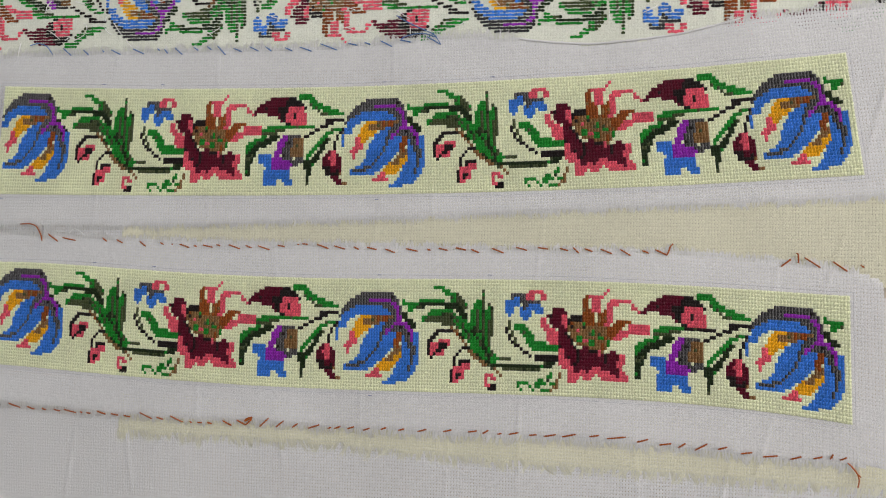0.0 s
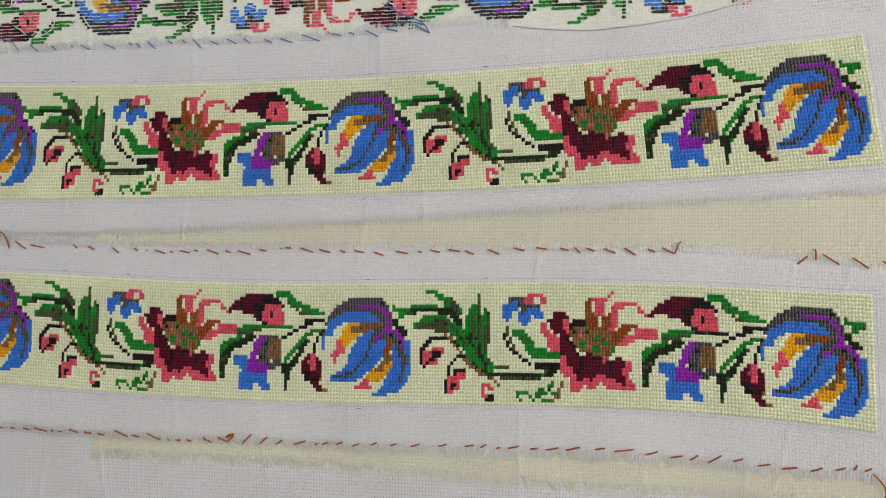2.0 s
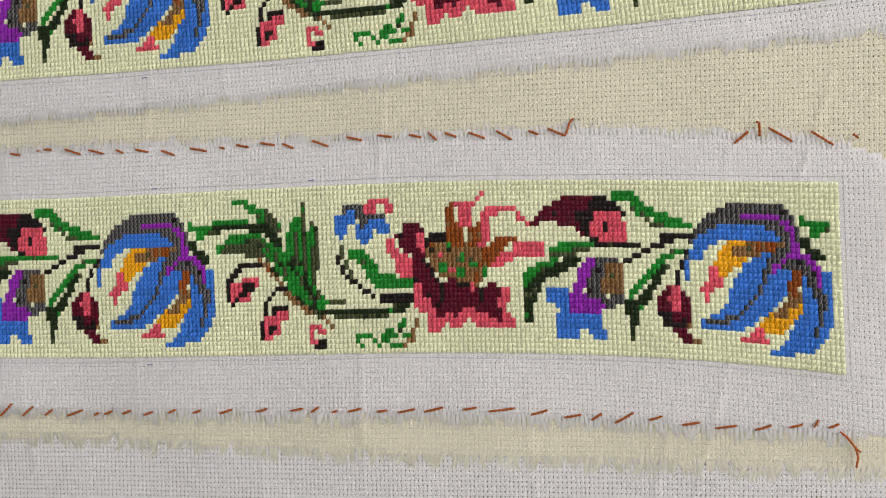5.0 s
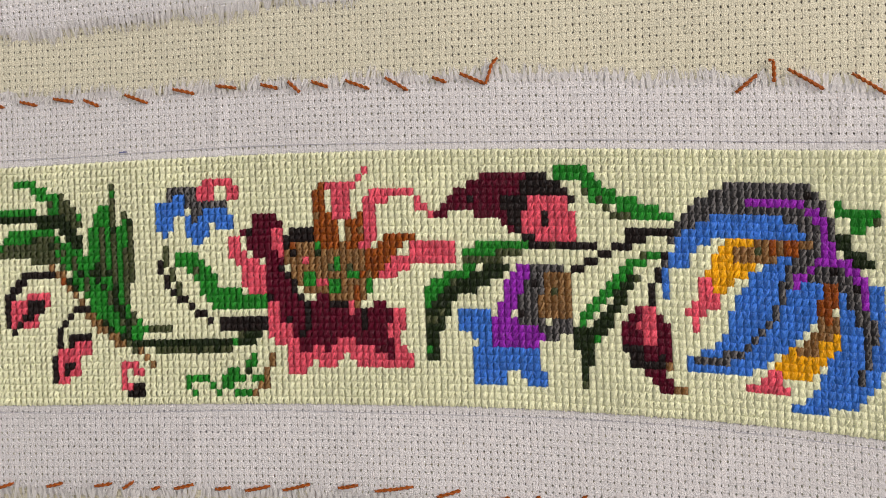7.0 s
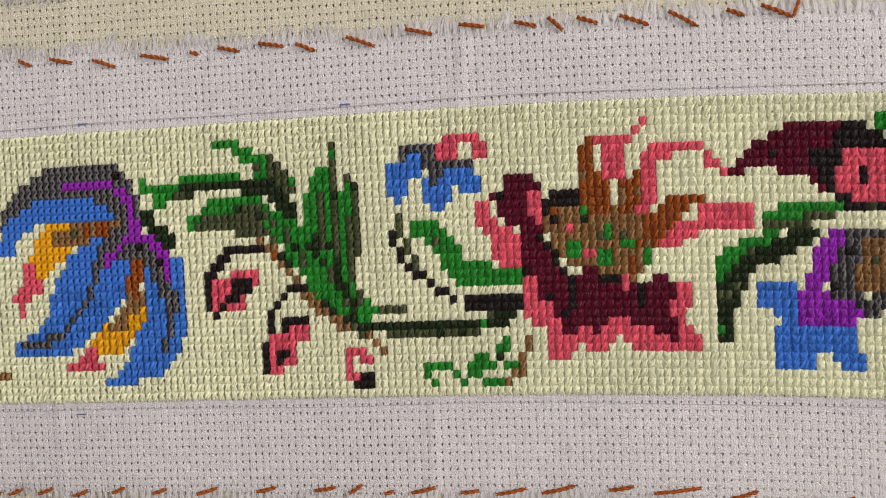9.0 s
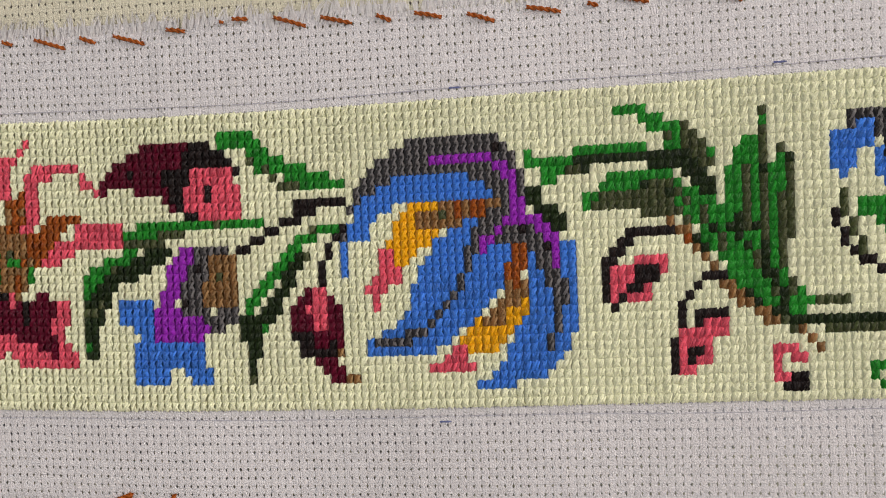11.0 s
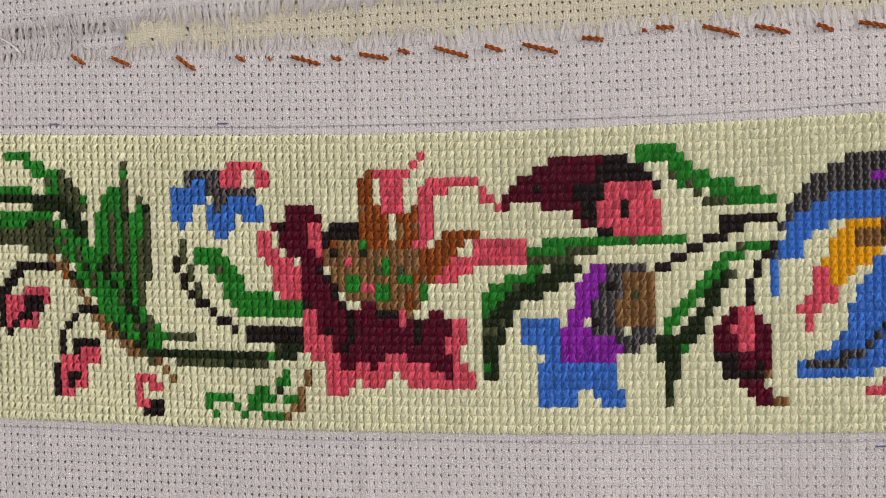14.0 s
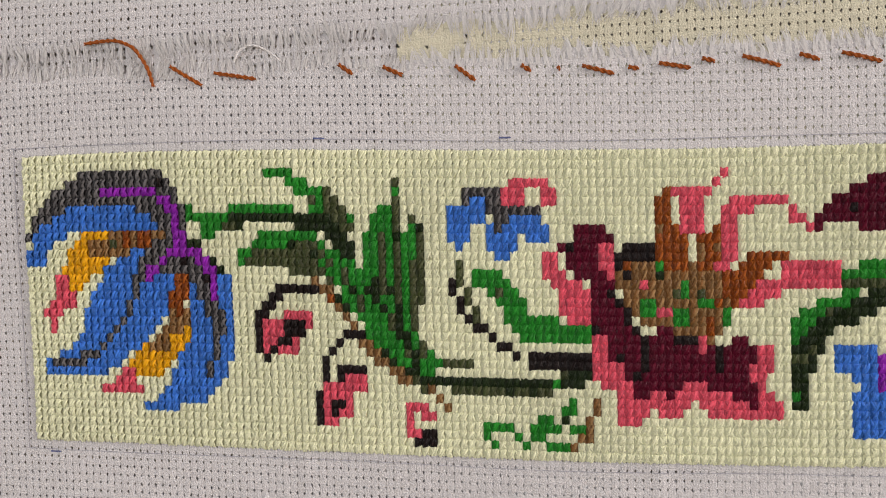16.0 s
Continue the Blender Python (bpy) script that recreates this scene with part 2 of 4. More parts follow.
def cross_stitches(name, to_xy, u, v, kinds, parent, label=""):
    """Cross stitches over canvas cells: a flat filling of the cell, then an under leg and an over leg of two plies each."""
    u, v, kinds = np.asarray(u, float), np.asarray(v, float), list(kinds)
    rng = np.random.default_rng(len(u) + 7)
    second = [SECOND_PLY.get(k, k) for k in kinds]
    used = sorted(set(kinds) | set(second))
    slot, slot_second = (np.array([used.index(k) for k in ks]) for ks in (kinds, second))
    ring = np.array([(0, 0), (1, 0), (1, 1), (0, 1)])
    x, y = to_xy(u[:, None] + ring[:, 0], v[:, None] + ring[:, 1])
    allv = [np.stack([x, y, 0.1 + folds(x, y)], -1).reshape(-1, 3)]
    allf, alls = [np.arange(4 * len(u)).reshape(-1, 4)[:, ::-1]], [slot]
    base = 4 * len(u)
    for i, ((u0, v0, u1, v1), arch, level) in enumerate(LEGS):
        j = rng.normal(0, 0.065, (4, len(u)))
        a = np.stack(to_xy(u + u0 + j[0], v + v0 + j[1]), -1)
        b = np.stack(to_xy(u + u1 + j[2], v + v1 + j[3]), -1)
        verts, faces = plies(a, b, rng.normal(0.36, 0.05, len(u)), arch * rng.normal(1, 0.2, len(u)), level)
        allv.append(verts)
        allf.append(faces + base)
        alls.append(np.repeat(slot_second if i % 2 else slot, 6))
        base += len(verts)
    return link_mesh(name, np.concatenate(allv), np.concatenate(allf), [THREADS[k] for k in used], parent, label, np.concatenate(alls))


STITCH_MESHES = {}


def single_stitches(to_xy, u, v, kinds, parent):
    """Cross stitches as objects of their own, on one mesh for each colour."""
    for cu, cv, k in zip(u, v, kinds):
        if k not in STITCH_MESHES:
            at = lambda a, b: (CELL_W * (np.asarray(a, float) - 0.5), -CELL_H * (np.asarray(b, float) - 0.5))
            proto = cross_stitches("cross_stitch", at, [0], [0], [k], parent)
            me = proto.data
            shift = float(folds(np.array(0.0), np.array(0.0))) / 1000
            me.transform(Matrix.Translation((0, 0, -TOP - shift)))
            STITCH_MESHES[k] = me
            ob = proto
        else:
            ob = new("cross_stitch", STITCH_MESHES[k])
            ob.parent = parent
        x, y = to_xy(cu + 0.5, cv + 0.5)
        x1, y1 = to_xy(cu + 1.5, cv + 0.5)
        ob.matrix_basis = pose(float(x) / 1000, float(y) / 1000, TOP + float(folds(x, y)) / 1000, 0, 0, math.degrees(math.atan2(y1 - y, x1 - x)))


def fringe(name, edge, spans, direction, length, level, mat, parent, label="", per_mm=2.6, seed=1):
    """Frayed edge: loose thread ends that stand out from the cloth, bent and uneven."""
    rng = np.random.default_rng(seed)
    x = np.concatenate([rng.uniform(a, b, int((b - a) * per_mm)) for a, b in spans])
    n = len(x)
    y = edge(x) - direction * rng.uniform(0.5, 3.0, n)
    tuft = np.round(x / CELL_W)
    x = x + 0.45 * (tuft * CELL_W - x)
    tone = np.random.default_rng(seed + 50).normal(0, 1, (4, 600))[:, (tuft.astype(int) + 300) % 600]
    clump = np.sin(x / 7.7 + 2 * seed)
    reach = length * rng.uniform(0.5, 1.1, n) * (1 + 0.15 * clump + 0.22 * tone[0])
    tilt = rng.normal(0, 0.13, n) + 0.12 * clump + 0.3 * tone[1]
    bend = rng.normal(0, 0.3, n) + 0.55 * tone[2]
    wide = rng.uniform(0.06, 0.17, n)
    pts = []
    for s, lift in ((0, 0.1), (0.33, 0.15), (0.66, 0.1), (1.0, 0.0)):
        px = x + reach * (tilt * s + bend * s * s * 0.5)
        py = y + direction * (reach + 1.5) * s * (1 - 0.1 * np.abs(bend) * s)
        pz = level + folds(px, py) + lift + 0.12 * np.abs(bend) * s - 0.75 * s
        pts.append(np.column_stack([px - wide * (1.1 - 0.7 * s), py, pz]))
        pts.append(np.column_stack([px + wide * (1.1 - 0.7 * s), py, pz + 0.05]))
    verts = np.stack(pts, 1).reshape(-1, 3)
    quads = np.array([(0, 1, 3, 2), (2, 3, 5, 4), (4, 5, 7, 6)])
    faces = (np.arange(n)[:, None, None] * 8 + quads[None]).reshape(-1, 4)
    return tagged(link_mesh(name, verts, faces, [mat], parent, label), kind="stuff")


def strand(name, points, radius, mat, parent, label="", level=0.0, twist=True):
    """A round twisted thread through points (x, y, lift)."""
    p = np.array(points, float)
    if len(p) == 2:
        m = (p[0] + p[1]) / 2
        m[2] += 0.5
        p = np.array([p[0], m, p[1]])
    t = np.linspace(0, len(p) - 1, 4 * len(p) + 1)
    c = np.stack([np.interp(t, np.arange(len(p)), p[:, i]) for i in range(3)], -1)
    for _ in range(3):
        c[1:-1] = (c[:-2] + 2 * c[1:-1] + c[2:]) / 4
    c[:, 2] += level + folds(c[:, 0], c[:, 1])
    d = np.gradient(c, axis=0)
    d /= np.linalg.norm(d, axis=1)[:, None] + 1e-9
    side = np.stack([-d[:, 1], d[:, 0], 0 * d[:, 0]], -1)
    up = np.cross(d, side)
    length = np.r_[0, np.cumsum(np.linalg.norm(np.diff(c, axis=0), axis=1))]
    verts, faces, k = [], [], 6
    for ply in ((0, math.pi) if twist else (0,)):
        phase = length * 1.7 + ply
        o = c + (side * np.cos(phase)[:, None] + up * np.sin(phase)[:, None]) * radius * (0.55 if twist else 0)
        r = radius * (0.62 if twist else 1.0)
        base = len(verts)
        for i in range(len(o)):
            e = r * (0.55 if i in (0, len(o) - 1) else 1.0)
            for q in range(k):
                a = 2 * math.pi * q / k
                verts.append(o[i] + e * (side[i] * math.cos(a) + up[i] * math.sin(a)))
        for i in range(len(o) - 1):
            for q in range(k):
                faces.append((base + i * k + q, base + i * k + (q + 1) % k, base + (i + 1) * k + (q + 1) % k, base + (i + 1) * k + q))
    return link_mesh(name, verts, faces, [mat], parent, label)


def line_strip(name, xs, ys, width, level, mat, parent, label=""):
    """A thin drawn line that follows the cloth."""
    pts = np.column_stack([xs, ys])
    d = np.gradient(pts, axis=0)
    n = np.stack([-d[:, 1], d[:, 0]], -1) / (np.linalg.norm(d, axis=1)[:, None] + 1e-9)
    rng = np.random.default_rng(len(xs))
    w = width * rng.uniform(0.4, 1.0, len(pts))[:, None]
    a, b = pts - n * w / 2, pts + n * w / 2
    v = np.concatenate([np.column_stack([q, level + folds(q[:, 0], q[:, 1])]) for q in (a, b)])
    k = len(pts)
    f = [(i, i + 1, k + i + 1, k + i) for i in range(k - 1)]
    return link_mesh(name, v, f, [mat], parent, label)


# ---- the stitching chart: outlines and lines in canvas columns and rows, later ones over earlier ones ----


def tulip_chart():
    return [
        ("grey", 0, [(-2.5, 18.5), (-2, 14.5), (-1, 12), (0.5, 9.5), (2.5, 7.5), (4, 6), (6, 5), (9, 4), (19, 4.5), (21, 6), (22, 9.5), (21.5, 11), (20, 13), (22.5, 14), (25, 14.5), (26, 17.5), (26.5, 22), (26, 26), (25, 28), (23.5, 28.5), (24, 24), (24, 20.5), (23.5, 17.5), (19.5, 16), (17, 16), (16, 15), (16, 13.5), (18.5, 10.5), (16.5, 9), (10, 8), (5.5, 8.5), (2, 10), (-0.5, 12), (-1.5, 15), (-2, 18.5)]),
        ("blue", 0, [(-2, 19), (-2, 16), (-1.5, 15), (0, 12), (2, 10), (5.5, 8.5), (10, 8), (15, 8.5), (18, 10), (19, 11), (16.5, 11.5), (10.5, 11), (6.5, 11), (4, 12), (2, 14), (1.5, 15.5), (-0.5, 15.5), (-1, 16.5), (-1.5, 19)]),
        ("blue", 0, [(0.5, 28), (1.5, 26.5), (4.5, 25), (6.5, 23), (7.5, 20), (9, 17.5), (10.5, 15.5), (12.5, 14), (15, 13), (16, 13), (16, 14.5), (17.5, 16.5), (20.5, 16.5), (20, 18), (19, 20.5), (17.5, 22), (16, 23.5), (14, 25), (12, 27), (10, 27.5), (7.5, 28.5)]),
        ("grey", 1.0, [(15.5, 14.5), (15, 16.5), (14, 19), (12.5, 21.5), (10.5, 23.5), (9, 25), (6.5, 26), (4.5, 26.5), (2.5, 26.5)]),
        ("blue", 0, [(22.5, 16.5), (23.5, 17), (25.5, 19.5), (26.5, 16), (28, 16), (28, 19), (28, 25.5), (27, 27.5), (26, 29), (24, 30.5), (20.5, 31.5), (18, 32.5), (15.5, 32.5), (15, 31.5), (17, 30.5), (18.5, 29), (19.5, 27), (20.5, 24.5), (22, 23), (22.5, 20.5)]),
        ("grey", 1.6, [(25, 17.5), (26, 20.5), (25.5, 25.5)]),
        ("grey", 1.0, [(25, 25.5), (24.5, 27.5), (24, 28)]),
        ("grey", 1.0, [(23, 16), (24, 18.5), (24.5, 20.5)]),
        ("violet", 0, [(10, 6), (18, 6.5), (20, 7.5), (21.5, 8.5), (21.5, 11), (22.5, 12.5), (24.5, 13.5), (25.5, 14.5), (26, 19), (25, 19), (24.5, 16), (23, 14.5), (20, 14), (18.5, 15), (17, 17), (15.5, 17), (16, 15.5), (18.5, 14), (20, 12.5), (20.5, 10.5), (19.5, 8.5), (18, 7.4), (9.5, 7.1)]),
        ("yellow", 0, [(5.5, 13), (6.5, 12), (7.9, 11), (11, 11), (11, 12), (8, 12), (8, 14.2), (11.4, 14.2), (11.2, 15), (8.5, 16), (8, 17), (6.5, 18), (4.5, 17.5), (4.5, 15.5)]),
        ("tan", 0, [(8, 12), (11, 12), (11, 11), (13.2, 11), (13, 13), (14, 13), (14, 14), (11, 14.4), (8, 14.4)]),
        ("rust", 0, [(13, 11), (19.5, 11), (19.5, 12), (17.3, 12), (17.3, 13), (13, 13)]),
        ("pink", 0, [(3.5, 16), (4.5, 15.5), (5, 17.5), (6.5, 18), (6.5, 19.5), (4, 20.5), (3.5, 21.5), (3, 23.5), (2, 23.5), (1.5, 20.5), (3, 18)]),
        ("yellow", 0, [(21.5, 22.5), (22.5, 21.5), (22.5, 23), (21, 24.5), (19.5, 26), (18, 27.5), (15.5, 28.5), (13.5, 28.5), (13.5, 26.5), (14, 25), (16.5, 24), (16.5, 25.5), (18, 25), (19.5, 23.5)]),
        ("tan", 0, [(19, 21), (21.5, 20), (22, 22), (20, 23), (19, 24), (18, 25.5), (16.5, 25.5), (16.5, 24), (18, 22.5)]),
        ("rust", 0, [(19.5, 16), (22, 16), (22, 18.5), (21, 20.5), (19, 21), (18.5, 19), (20.5, 18)]),
        ("pink", 0, [(13.5, 26.5), (14, 28.5), (16, 29), (15.5, 29.5), (14, 30.5), (9, 30.5), (9, 29.5), (11, 29), (12, 28)]),
    ]


def leaf_spray_chart():
    return [
        ("dark", 0, [(22.3, 9.8), (25, 9.8), (25.2, 12), (27, 12.5), (28, 14), (28, 15.5), (26.5, 15.5), (26, 14), (24, 12.5), (23, 12)]),
        ("green", 0, [(29, 6), (38.5, 6), (38.5, 7), (29, 7)]),
        ("dark", 0, [(29, 7), (38.5, 7), (43, 7), (44.5, 7.5), (46, 11), (47, 12), (45, 12), (43, 10.5), (42, 9), (38, 9), (38, 8), (29, 8)]),
        ("green", 0, [(22.6, 6), (23.8, 6), (24, 7), (27, 7.2), (29, 7), (29, 8), (28, 8.5), (27, 10), (25.2, 9.6), (25.4, 8.4), (23.2, 8)]),
        ("olive", 0, [(28, 8), (31.5, 8), (31.5, 9), (28.5, 9)]),
        ("green", 0, [(34.5, 2.5), (38, 2), (38.5, 3), (40, 3), (40.5, 4.5), (42, 4.5), (42.5, 6), (42, 7), (40, 7), (40, 5.5), (38, 4.5), (37.5, 3.5), (34.5, 3.5)]),
        ("olive", 0, [(41.5, 4), (43, 4), (44, 5), (45.5, 6.5), (46, 8.5), (44.5, 9.5), (43.5, 7.5), (42, 6)]),
        ("green", 0, [(30, 13), (30, 11.5), (32.5, 10), (34, 9), (40, 9), (42.5, 10.5), (45.5, 12), (47.5, 13.5), (47.5, 9.5), (48.5, 7), (50.5, 6), (51, 5), (52, 6.5), (51, 13.5), (51, 17), (50.5, 23.5), (48, 22), (46, 18.5), (44, 16), (42, 13.5), (39, 11.5), (34, 11), (31.5, 13)]),
        ("olive", 0, [(31, 13), (32.5, 11.5), (36, 10.5), (39.5, 11), (42, 13), (43, 15), (41.5, 14), (38, 14), (37, 13), (34, 12.5)]),
        ("green", 0, [(52.5, 9), (53.5, 8), (54.5, 8.5), (54.5, 13.5), (54, 19), (55, 22), (57, 23.5), (55.5, 25), (52, 24.5), (50, 22.5), (48, 19.5), (47.5, 15.5), (51, 17.5), (51.5, 13.5)]),
        ("olive", 0, [(51, 3), (52, 3), (52, 5), (52.5, 13.5), (51.5, 17.5), (50.5, 17.5), (51, 6.5)]),
        ("olive", 0, [(53, 7), (54, 7), (55, 8.5), (55.5, 11.5), (55, 17), (54, 17), (54.5, 12), (54.5, 8.5)]),
        ("dark", 1.1, [(48.5, 14.5), (49, 17), (51, 20)]),
        ("olive", 1.0, [(49.5, 10), (49.5, 15), (51, 19.5), (52.5, 22.5)]),
        ("olive", 1.0, [(53.5, 12), (53, 17), (53.5, 20.5), (55, 23)]),
        ("olive", 1.0, [(37, 10), (41, 11), (44, 13.5), (46.5, 17)]),
        ("dark", 1.0, [(51, 17), (52, 20.5), (54, 24)]),
        ("dark", 1.0, [(43, 16), (46.5, 20.5), (50.5, 23.5), (53.5, 25.5)]),
        ("olive", 0, [(57, 23), (61.5, 23), (61.5, 24), (57, 24.5)]),
        ("dark", 0, [(52.5, 24.5), (54.5, 24.5), (55.5, 25.5), (59, 25.5), (71.5, 25), (73, 24), (76, 23.5), (76, 24.5), (75, 25.5), (73, 26), (70.5, 26.5), (58, 26.5), (55, 26.5)]),
        ("olive", 0, [(58, 26.5), (71.5, 26), (71, 27), (58.5, 27.5)]),
        ("tan", 1.0, [(40.5, 14.5), (42.5, 16), (44.5, 18.5), (46.5, 21), (49, 23.5), (51.5, 25), (55, 26.5), (57.5, 28)]),
        ("black", 1.0, [(41, 15), (36, 15.5)]),
        ("black", 0.8, [(35.5, 16), (34, 17.5), (33, 18.5)]),
        ("pink", 0, [(32.5, 19.5), (36, 19.5), (36, 18.5), (40, 18.5), (39.5, 20), (38, 20), (37.5, 23.5), (34.5, 23.5), (34, 24), (33, 24), (33, 22.5), (32.5, 22.5)]),
        ("black", 0.8, [(32.5, 20), (32.5, 22)]),
        ("black", 0.7, [(33.5, 23.5), (35, 22), (36, 21.5), (36.5, 20), (38.5, 20)]),
        ("black", 1.0, [(46.5, 20.5), (43.5, 21)]),
        ("black", 0.9, [(43, 22), (41.5, 23.5), (41, 26)]),
        ("black", 1.0, [(43.5, 25), (46.5, 25)]),
        ("pink", 0, [(41, 28), (41.5, 26.5), (43.5, 26.5), (44, 25.5), (47.5, 25.5), (47.5, 27.5), (45.5, 27.5), (45.5, 30), (43, 30.5), (42.5, 31), (40.5, 31)]),
        ("black", 0.8, [(40.5, 27.5), (40.5, 30)]),
        ("black", 1.0, [(42, 29), (43, 29), (44, 28)]),
        ("pink", 0, [(52, 28.5), (55, 28), (56, 29), (56, 30.5), (54.5, 30.5), (54.5, 29.5), (53.5, 29.5), (53, 30.5), (54.5, 31.5), (54, 32.5), (52, 32.5)]),
        ("black", 0, [(54, 31), (56, 31), (56, 32), (55, 33.5), (53.5, 32.5)]),
    ]


def blue_flower_chart():
    return [
        ("grey", 0, [(60, 4), (64.5, 4), (65, 8), (69, 6), (70.5, 6), (70.5, 8.5), (69, 7), (65, 8.5), (64, 8), (63, 6), (60, 6)]),
        ("blue", 0, [(58, 8), (58.5, 6.5), (60.5, 6), (62.5, 5), (63, 6), (63.5, 8.5), (65, 8), (66.5, 7), (69, 7), (71, 8), (71, 10), (69, 10), (68, 9), (67, 8), (67, 10), (66, 12), (64, 12), (63, 10), (62.5, 8), (61.5, 8.5), (60.5, 10.5), (59.5, 11), (58, 10)]),
        ("pink", 0, [(65, 6), (65.5, 4), (67.5, 3), (70.5, 3), (72, 4.5), (71.5, 6), (70.5, 6), (70.5, 4.5), (68, 4), (67.5, 6)]),
        ("grey", 1.0, [(64.5, 8), (66, 6.5), (69.5, 6.5)]),
        ("grey", 0, [(60, 3), (60.5, 3), (60.5, 4), (60, 4)]),
        ("green", 0, [(60.5, 13), (64, 12.5), (65.5, 14), (67.5, 15.5), (68.5, 17.5), (72, 18.5), (73, 19), (76.5, 19.5), (76.5, 21.5), (68.5, 21.5), (67, 20.5), (65.5, 18.5), (64.5, 17), (63, 15.5), (61, 14.5)]),
        ("olive", 0.8, [(59.5, 13), (60, 15), (61.5, 18)]),
        ("black", 0.8, [(58.5, 14.5), (59, 16), (60, 18), (62, 19.5), (64, 21), (66.5, 22)]),
        ("black", 1.0, [(68, 23), (76, 23)]),
        ("green", 1.0, [(62.5, 31.5), (62.5, 31.5)]),
        ("green", 1.0, [(63, 30.5), (65.5, 30.5)]),
        ("green", 1.0, [(63.5, 32.5), (63.5, 32.5)]),
        ("green", 1.0, [(66.5, 31.5), (66.5, 31.5)]),
        ("green", 1.0, [(67.5, 32.5), (67.5, 32.5)]),
        ("green", 1.0, [(69, 30.5), (69, 31.5)]),
        ("green", 1.0, [(70, 29.5), (70, 29.5)]),
        ("green", 1.0, [(71, 30.5), (71, 30.5)]),
        ("green", 1.0, [(71, 32.5), (72.5, 32.5)]),
        ("green", 1.0, [(72.5, 29), (72.5, 29)]),
        ("green", 1.0, [(73.5, 28), (73.5, 28)]),
        ("green", 1.0, [(74, 30.5), (74, 30.5)]),
        ("tan", 0.8, [(73.5, 32.5), (75, 31.5), (76, 29), (76.5, 27.5)]),
    ]


